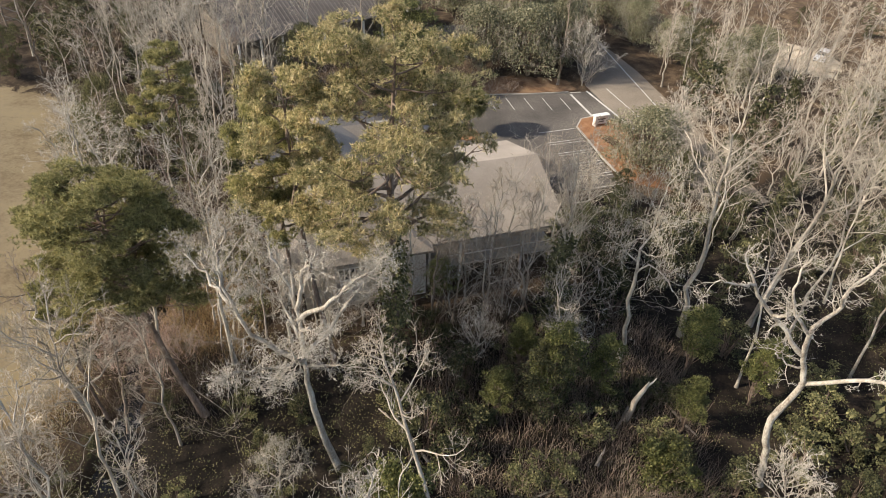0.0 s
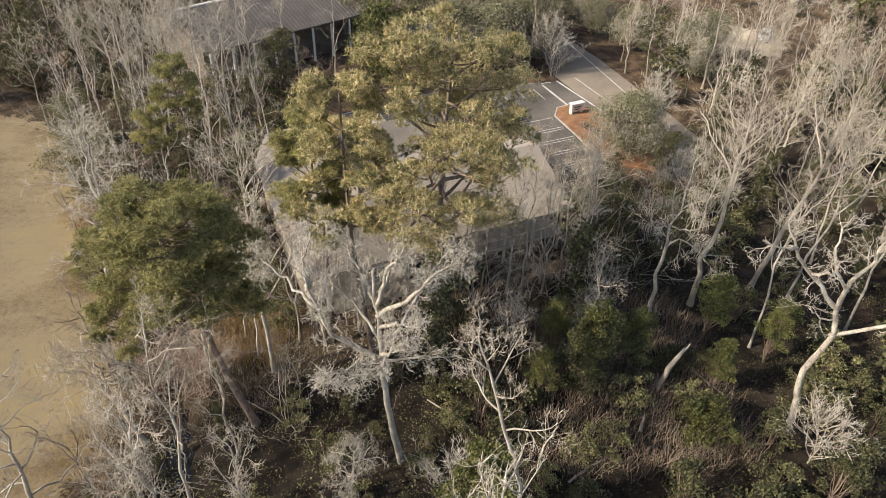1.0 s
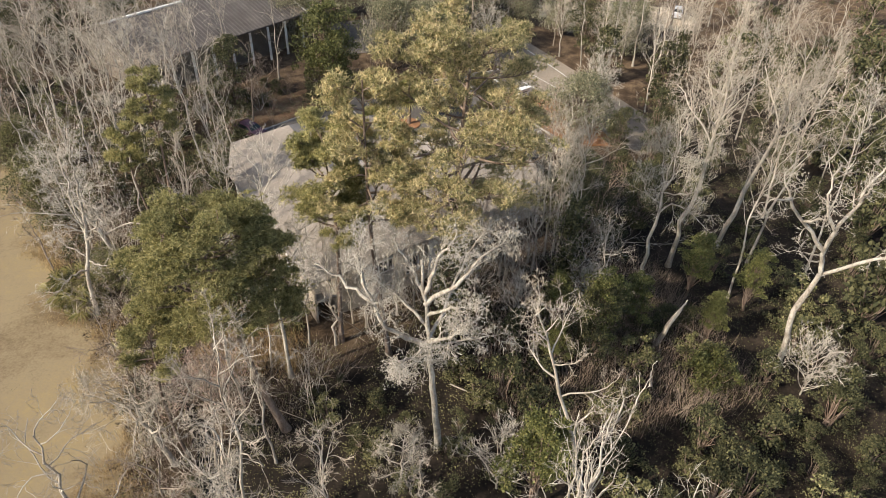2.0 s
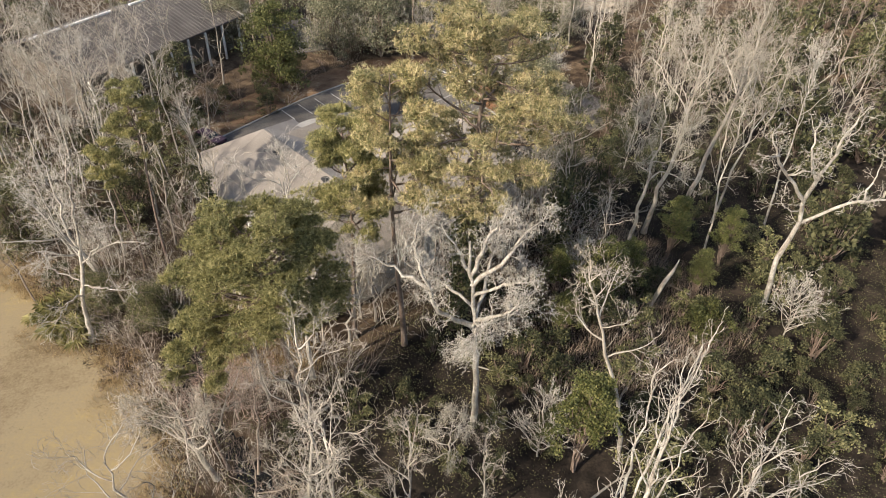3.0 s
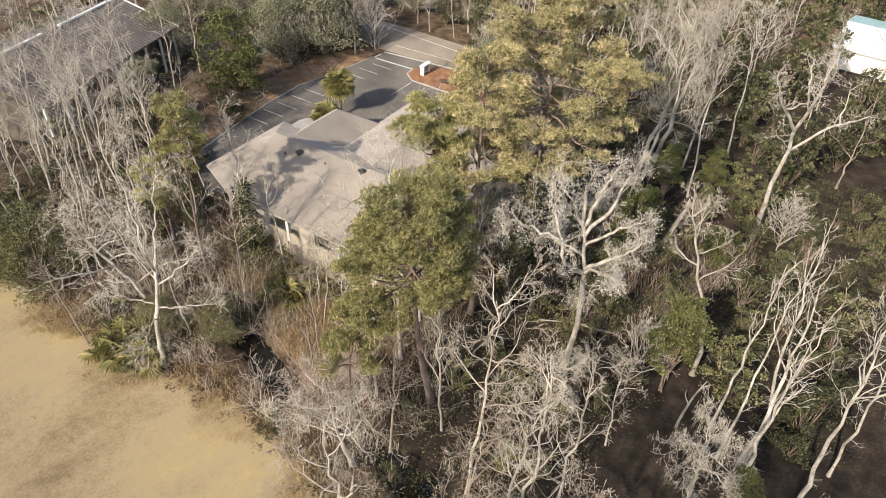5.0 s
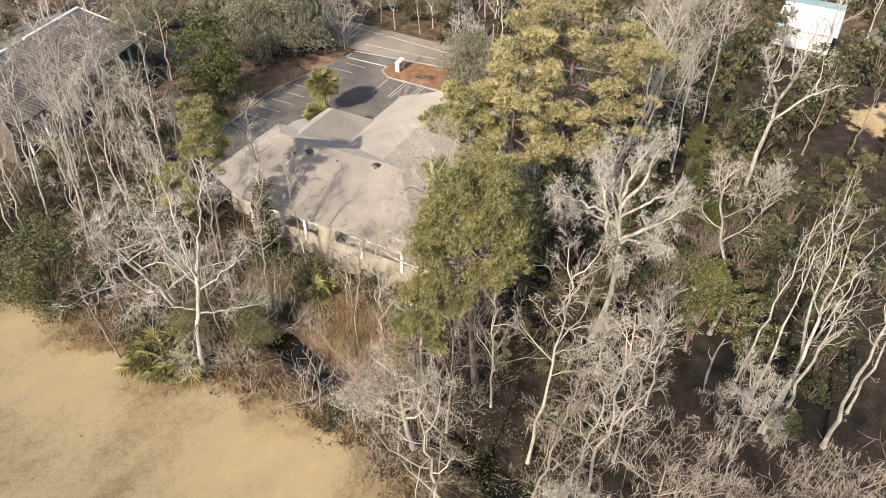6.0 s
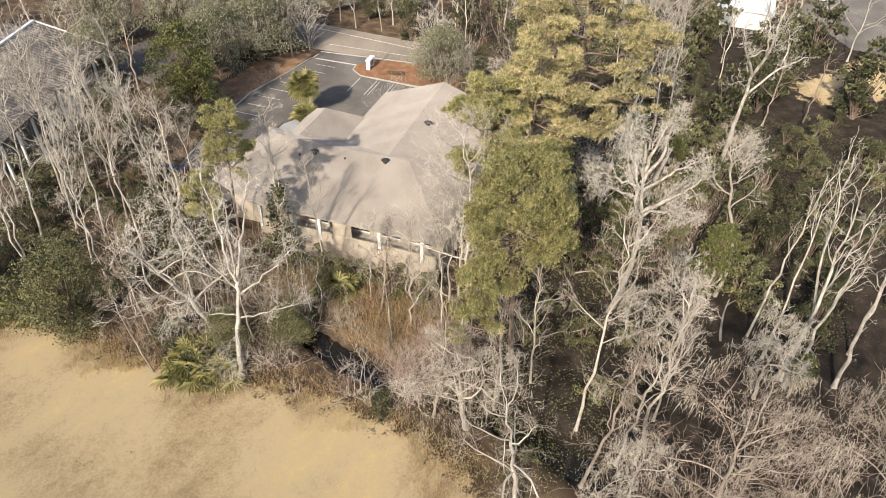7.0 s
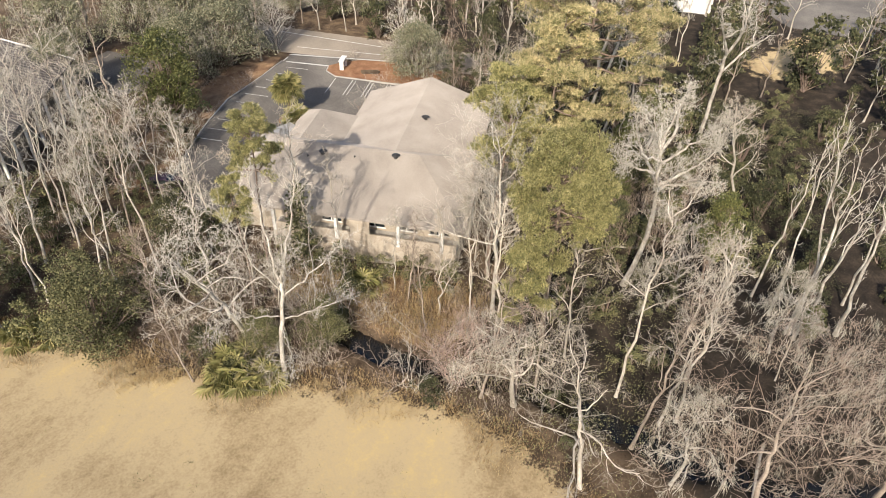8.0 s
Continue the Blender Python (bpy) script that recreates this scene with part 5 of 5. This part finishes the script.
def scatter(count, x0, x1, y0, y1, gap, taken, ok=lambda x, y: True, tries=40):
    out = []
    for _ in range(count * tries):
        if len(out) >= count:
            break
        x, y = rng.uniform(x0, x1), rng.uniform(y0, y1)
        if free(x, y) and ok(x, y) and all((x - a) ** 2 + (y - b) ** 2 > gap * gap for a, b in taken):
            taken.append((x, y))
            out.append((x, y))
    return out


for x, y, h, k in [(-33, 79.5, 17, 0), (-28.5, 84.5, 17, 2), (-24.5, 83, 17, 0), (-22.5, 86.5, 16, 6), (-20, 80, 16, 0), (-30.5, 76.5, 17, 2), (-17.5, 88, 16, 0), (-35.5, 83, 16, 0)]:
    place(WOOD[k], x, y, h / KINDS[k][0], (x * 77 + y * 31) % 360, -0.2)
# trees whose places are known: x, y, height, kind
for x, y, h, k in [(-27.7, 75.1, 17, 1), (-26.4, 72.5, 16, 6), (-25.8, 66.7, 16, 0), (-23.2, 63.4, 16, 7), (-32.0, 57.9, 11, 4), (-29.6, 82.4, 16, 1), (-26.3, 77.8, 15, 0), (-19.2, 74.0, 14, 0), (-34.6, 54.0, 9, 4),
                   (-19.2, 34.5, 16, 7), (-17.4, 28.8, 13, 7), (-27.0, 58.5, 14, 2), (-30.0, 67.0, 13, 2), (-29.5, 70.0, 15, 6), (-33.5, 74.0, 14, 2), (-19.5, 23.7, 18, 0), (-19.6, 18.9, 17, 7), (-15.2, 19.2, 14, 7), (-8.9, 20.0, 9.5, 7), (-23.6, 21.3, 14, 4)]:
    place(WOOD[k], x, y, h / KINDS[k][0], (x * 77 + y * 31) % 360, -0.2)
for x, y, h, k in [(-24.8, 33.2, 13, 4), (-18.2, 43.7, 9, 4), (29.4, 38.9, 19, 0), (24.5, 35.0, 16, 0),
                   (9.4, 33.4, 13, 3), (-11.5, 12.5, 9, 7), (-20.6, 40.5, 9, 4), (-21.5, 29.8, 11, 4), (-16.8, 38.0, 11, 5), (-17.5, 45.5, 8, 2), (4.6, 41.4, 12, 0), (8.2, 43.2, 13, 7), (12.6, 46.5, 12, 0), (2.0, 41.8, 11, 4), (14.6, 52.0, 10, 7), (-9.5, 41.0, 11, 0), (-13.5, 39.5, 12, 7)]:
    place(WOOD[k], x, y, h / KINDS[k][0], (x * 77 + y * 31) % 360, -0.2)
place(brown_tree, -20.6, 5.4, 1.05, 130, -0.2)
taken = [(o.location.x, o.location.y) for o in scene.objects if o.parent is None and o.get("category") in ("tree", "pine tree")]
for x, y in scatter(24, -46, -14, 50, 92, 3.4, taken):
    place(WOOD[rng.integers(8)], x, y, rng.uniform(0.6, 0.95), rng.uniform(0, 360), -0.2)
for x, y in scatter(18, 24, 62, 30, 92, 4.8, taken):
    place(WOOD[rng.integers(8)], x, y, rng.uniform(0.75, 1.0), rng.uniform(0, 360), -0.2)
for x, y in scatter(32, -22, 36, 90, 130, 4.4, taken)+scatter(26, -90, 110, 60, 150, 5.0, taken, lambda x, y: y > 92 or x > 45):
    place(FAR[rng.integers(2)], x, y, rng.uniform(0.75, 1.15), rng.uniform(0, 360), -0.2)
for x, y in scatter(34, 40, 110, -10, 60, 5.0, taken):
    place(FAR[rng.integers(2)], x, y, rng.uniform(0.75, 1.15), rng.uniform(0, 360), -0.2)
for x, y in scatter(26, -75, -28, 82, 120, 4.4, taken):
    place(FAR[rng.integers(2)], x, y, rng.uniform(0.75, 1.1), rng.uniform(0, 360), -0.2)
low = list(taken)
for x, y in scatter(84, -4, 40, 10, 58, 2.0, low):
    place(shrubs[rng.integers(3)], x, y, rng.uniform(0.7, 1.3), rng.uniform(0, 360), -0.2)
for x, y in scatter(14, 18, 44, 30, 62, 4.0, low):
    place(cedar, x, y, rng.uniform(0.45, 0.8), rng.uniform(0, 360), -0.2)
for x, y in scatter(45, -45, 0, 20, 92, 2.2, low):
    place(shrubs[rng.integers(3)], x, y, rng.uniform(0.4, 0.9), rng.uniform(0, 360), -0.2)
for x, y in scatter(50, -100, 110, 60, 150, 3.5, low, lambda x, y: y > 88 or x > 40):
    place((shrubs + [distant])[rng.integers(4)], x, y, rng.uniform(0.6, 1.1), rng.uniform(0, 360), -0.2)
for x, y in scatter(7, -23, -15, 4, 18, 1.7, low):
    place(bushes[2], x, y, rng.uniform(1.0, 1.6), rng.uniform(0, 360), -0.2)
for x, y in scatter(26, -34, -12, 35, 60, 1.8, low, lambda x, y: not inside(x, y, BRUSH_BED)):
    place(bushes[rng.integers(3)], x, y, rng.uniform(0.6, 1.15), rng.uniform(0, 360), -0.2)
for x, y in scatter(32, -46, 30, 44, 95, 2.0, low):
    place(bushes[rng.integers(3)], x, y, rng.uniform(0.7, 1.2), rng.uniform(0, 360), -0.2)
for ob, (x, y) in zip(shrubs + bushes, [(6, 22), (9, 26), (12, 19), (-20.5, 14), (-17, 12), (-24.5, 19)]):
    ob.location = (x, y, -0.2)
place(bushes[1], 21.8, 90.3, 1.5, 20)
for x, y, k, f in [(-27.5, 45.5, 0, 0.9), (-26.2, 42.0, 2, 0.8), (-27.0, 39.5, 0, 1.0), (-29.5, 43.0, 0, 0.7), (-21.8, 44.5, 1, 0.9), (-21.6, 40.0, 0, 0.9), (-25.9, 48.2, 2, 0.8), (-22.0, 47.8, 2, 0.9)]:
    place(bushes[k], x, y, f, x * 50, -0.2)
for x, y in scatter(24, -32, -15, 57, 86, 2.0, low):
    place(shrubs[rng.integers(3)], x, y, rng.uniform(0.7, 1.2), rng.uniform(0, 360), -0.2)
for x, y, k, f in [(-5.6, 26.3, 0, 0.6), (-4.2, 26.2, 1, 0.5), (-4.0, 28.0, 2, 0.5), (-9.0, 24.0, 1, 0.7), (-11.5, 28.5, 2, 0.6), (-1.5, 24.5, 0, 0.7)]:
    place(shrubs[k], x, y, f, x * 70, -0.2)
for x, y in scatter(15, 30, 64, 26, 60, 3.0, low):
    place(distant, x, y, rng.uniform(0.5, 0.9), rng.uniform(0, 360), -0.2)
for x, y in scatter(14, 2, 24, 2, 22, 2.0, low):
    place(shrubs[(0, 2)[rng.integers(2)]], x, y, rng.uniform(0.6, 1.1), rng.uniform(0, 360), -0.2)
thin = [p for p in taken]
for x, y, k, f in [(39, 96, 0, 0.8), (44.5, 96.3, 5, 0.8), (49, 96, 0, 0.75), (54.5, 94, 6, 0.7), (35.5, 101, 0, 0.8), (58.5, 93.2, 0, 0.8), (63.5, 96, 2, 0.9), (48, 104, 0, 0.9)]:
    place(WOOD[k], x, y, f, x * 47, -0.2)
for x, y in scatter(22, 32, 76, 54, 96, 3.2, thin):
    place(FAR[rng.integers(2)], x, y, rng.uniform(0.7, 1.0), rng.uniform(0, 360), -0.2)
for x, y in scatter(14, 28, 58, 54, 92, 2.0, thin):
    place(saplings[rng.integers(3)], x, y, rng.uniform(0.7, 1.1), rng.uniform(0, 360), -0.2)
for x, y in scatter(20, -34, -12, 31, 58, 2.2, thin, lambda x, y: not inside(x, y, BRUSH_BED)):
    place(saplings[rng.integers(3)], x, y, rng.uniform(0.6, 1.2), rng.uniform(0, 360), -0.2)
for x, y in scatter(22, -45, 16, 44, 84, 2.2, thin):
    place(saplings[rng.integers(3)], x, y, rng.uniform(0.6, 1.1), rng.uniform(0, 360), -0.2)
for k in range(16):
    place(saplings[k % 3], -9 + 1.6 * k + rng.uniform(-0.5, 0.5), 40.2 + 0.28 * k + rng.uniform(-1.2, 0.8), rng.uniform(1.0, 1.5), k * 67, -0.2)
for x, y, h, k in [(6.4, 43.6, 13, 0), (0.2, 42.3, 12, 4), (10.4, 45.2, 13, 0), (-3.8, 41.6, 12, 7), (13.6, 49.5, 12, 0), (16.4, 56.0, 11, 4), (3.2, 44.0, 11, 0)]:
    place(WOOD[k], x, y, h / KINDS[k][0], (x * 77 + y * 31) % 360, -0.2)
haze = bare_tree(140, "leafless_tree", [(0, 0, 0), (0.2, 0.1, 5), (0.1, 0.4, 12.5)], 0.12, 13, 3.0, "leafless tree with a haze of fine brown twigs", TWIG, 0.3, (0, 5, 5, 4), 4, 0.1, up=46, angle=(20, 50))
haze.location = (-8.5, 40.2, -0.2)
for x, y, f in [(-5.6, 41.0, 0.95), (-1.8, 41.6, 1.05), (1.8, 42.8, 0.9), (5.0, 43.6, 1.05), (8.4, 44.6, 0.95), (-11.4, 38.8, 1.0), (11.6, 45.8, 1.0), (-18.0, 40.5, 0.85)]:
    place(haze, x, y, f, x * 61, -0.2)
for x, y in scatter(16, 30, 60, 54, 94, 3.0, thin):
    place(haze, x, y, rng.uniform(0.8, 1.15), rng.uniform(0, 360), -0.2)
for x, y, f in [(13.4, 48.4, 0.8), (15.6, 45.4, 0.7), (17.2, 50.5, 0.75)]:
    place(cedar, x, y, f, x * 50, -0.2)
for ob, (x, y) in zip(saplings, [(2.4, 42.6), (6.0, 42.0), (-6.0, 41.0)]):
    ob.location = (x, y, -0.2)


rose = thicket(96, "tangled bush of reddish bare twigs", 12, 4.4, 0.9, TWIG_ROSE, (0, 5, 4))
rose.location = (-22.0, 36.4, -0.1)
for x, y, f in [(-20.6, 34.6, 0.9), (-23.0, 38.2, 0.8), (-19.6, 36.8, 0.8), (-24.6, 35.4, 0.7)]:
    place(rose, x, y, f, x * 80, -0.1)
mossy = bare_tree(150, "leafless_tree", [(0, 0, 0), (0.2, 0.3, 3), (-0.3, 0.2, 5.5), (-0.2, 0.5, 8)], 0.14, 12, 3.6, "low leafless tree shaggy with grey moss", LICHEN, 0.35, (0, 5, 5, 3), 4, -0.02, up=16, wobble=0.3, moss=160)
mossy.location = (-8.2, 13.4, -0.2)
for x, y, f in [(-25.4, 18.0, 1.0), (-9.4, 24.6, 0.7)]:
    place(mossy, x, y, f, x * 90, -0.2)
place(vine, -6.6, 11.2, 0.5, 120)
pale_fan = bare_tree(151, "leafless_tree", [(0, 0, 0), (0.1, 0.1, 1.5), (-0.3, 0.2, 3), (-0.6, 0.5, 5)], 0.075, 18, 3.8, "low pale leafless tree with a fan of thin limbs", LICHEN, 0.12, (0, 4, 4, 4), 4, 0.08, up=50, wobble=0.18, angle=(16, 44))
pale_fan.location = (23.2, 23.6, -0.2)
for x, y, f in [(-3.0, 22.6, 1.0), (3.6, 36.4, 0.8), (11.0, 37.6, 0.8), (28.6, 72.0, 1.2), (27.4, 69.4, 1.1), (21.0, 89.6, 1.3)]:
    place(pale_fan, x, y, f, x * 70, -0.2)
for x, y, f in [(13.0, 33.2, 0.7), (7.2, 36.0, 0.6), (18.6, 30.4, 0.6), (24.8, 33.2, 0.7), (5.2, 31.4, 0.55)]:
    place(vine, x, y, f, x * 90)
for u, v, f in [(-4.6, -2.4, 1.0), (-1.6, -2.8, 1.1), (1.4, -2.4, 1.0), (3.2, -3.0, 0.9), (8.4, -2.6, 1.0), (11.4, -2.6, 1.0), (5.6, -2.2, 0.8)]:
    place(shrubs[1], *plan(u, v), f, u * 90, -0.1)
for x, y, f in [(-29.4, 47.0, 0.8), (-31.2, 49.4, 0.8), (-28.2, 46.2, 0.9), (-32.4, 47.8, 0.7)]:
    place(bushes[1], x, y, f, x * 80, -0.1)
for x, y in scatter(22, -70, -32, 86, 116, 3.2, low):
    place((cedar, shrubs[2], distant)[rng.integers(3)], x, y, rng.uniform(0.6, 1.0), rng.uniform(0, 360), -0.2)


# ---- low growth, uncountable ----
def blades(name, at, h, lean, width, material, label, category):
    """Single upright blades or stalks, one triangle each."""
    n = len(at)
    a = rng.uniform(0, 2 * math.pi, n)
    s = np.stack([np.cos(a), np.sin(a), np.zeros(n)], 1) * width
    top = at + rng.normal(size=(n, 3)) * lean
    top[:, 2] = at[:, 2] + h * rng.uniform(0.35, 1.15, n)
    v = np.stack([at - s, at + s, top], 1).reshape(-1, 3)
    tagged(new(name, mesh(name, v, np.arange(3 * n).reshape(-1, 3), material)), label, category, kind="stuff")


def clustered(count, x0, x1, y0, y1, per, spread, ok):
    c = []
    while len(c) < count:
        x, y = rng.uniform(x0, x1), rng.uniform(y0, y1)
        if ok(x, y):
            c.append((x, y, -0.08))
    p = np.repeat(np.array(c), per, 0)
    p[:, :2] += rng.normal(size=(len(p), 2)) * spread
    return p


def near_edge(x, y):
    return -2.2 < signed(np.array(x), np.array(y), FIELD) < 2.6 * math.sin(0.33 * y + 1.0) ** 2 + 0.5 and y < 84


for x, y in scatter(56, 30, 105, 0, 80, 3.6, low):
    place((shrubs[2], distant, distant)[rng.integers(3)], x, y, rng.uniform(0.7, 1.1), rng.uniform(0, 360), -0.2)
for x, y in scatter(26, -46, -22, 48, 92, 2.4, low):
    place(shrubs[1], x, y, rng.uniform(0.9, 1.5), rng.uniform(0, 360), -0.2)
blades("dry_grass", clustered(800, -42, -26, 22, 80, 26, 0.34, near_edge), 0.5, 0.16, 0.016, DRY_GRASS, "tufts of dry straw-coloured grass along the wood", "grass")
blades("brushwood", clustered(800, -36, -15, 30, 62, 16, 0.5, free), 1.3, 0.35, 0.011, TWIG_BROWN, "dry brown stalks and saplings under the trees", "brushwood")
blades("dry_vines", clustered(700, 0, 20, 24, 42, 18, 0.55, free), 2.2, 0.6, 0.016, TWIG_BROWN, "tangle of dry brown vines under the trees", "brushwood")
blades("brown_brush", clustered(620, -24.5, -14.5, 37, 55, 26, 0.4, lambda x, y: not inside(x, y, FIELD) and not inside(x, y, HOUSE) and abs(x + 23.8) > 1.4), 1.1, 0.3, 0.014, DRY_GRASS, "tan dry brush below the porch", "brushwood")
v, f = leaves(rng, clustered(1700, 2, 42, 8, 58, 9, 0.4, free) + np.array((0, 0, 0.35)), 4, 0.3, 0.08)
tagged(new("undergrowth", mesh("undergrowth", v, f, LEAF)), "dark green leafy undergrowth on the forest floor", "undergrowth", kind="stuff")
v, f = leaves(rng, clustered(1400, -40, -2, 20, 86, 8, 0.4, free) + np.array((0, 0, 0.3)), 3, 0.22, 0.085)
tagged(new("undergrowth", mesh("undergrowth", v, f, LEAF_OLIVE)), "olive leafy undergrowth by the field", "undergrowth", kind="stuff")


def fallen(x, y, turn, length, r):
    t = Tubes()
    g = np.random.default_rng(int(abs(x * 100)))
    pts = limb_line(g, (0, 0, r), np.array((1.0, 0.0, 0.02)), length, 7, 0.06, 0)
    pts[:, 2] = np.maximum(pts[:, 2], r * 0.9)
    t.add(pts, np.linspace(r, r * 0.4, 7), 8)
    for i in (3, 5):
        t.add(limb_line(g, pts[i], turn_off(g, np.array((1.0, 0, 0.2)), 45), length * 0.2, 4, 0.2, 0.05), np.linspace(r * 0.4, 0.015, 4), 5)
    ob = tagged(new("fallen_log", t.mesh("fallen_log", BARK)), "grey fallen trunk lying on leaf litter", "log", "fallen trunks")
    ob.location, ob.rotation_euler = (x, y, -0.2), (0, 0, turn)


for x, y, a, ln, r in ((1.0, 26.5, 2.2, 7, 0.14), (5.5, 24.0, 0.6, 5, 0.12), (-3.6, 17.5, 0.3, 6, 0.13), (12.0, 27.5, 1.1, 6, 0.15), (-18.5, 12.5, 2.9, 7, 0.16), (20.0, 30.0, 2.0, 6, 0.14), (8.0, 17.0, 2.6, 5, 0.12)):
    fallen(x, y, a, ln, r)
blades("field_weeds", clustered(260, -75, -28, -5, 80, 14, 0.22, lambda x, y: signed(np.array(x), np.array(y), FIELD) > 0.5 and rng.uniform() < 0.15 + 0.85 * math.exp(-signed(np.array(x), np.array(y), FIELD) / 4)), 0.16, 0.12, 0.02, LEAF_OLIVE, "small dull weeds in the dry grass", "weeds")
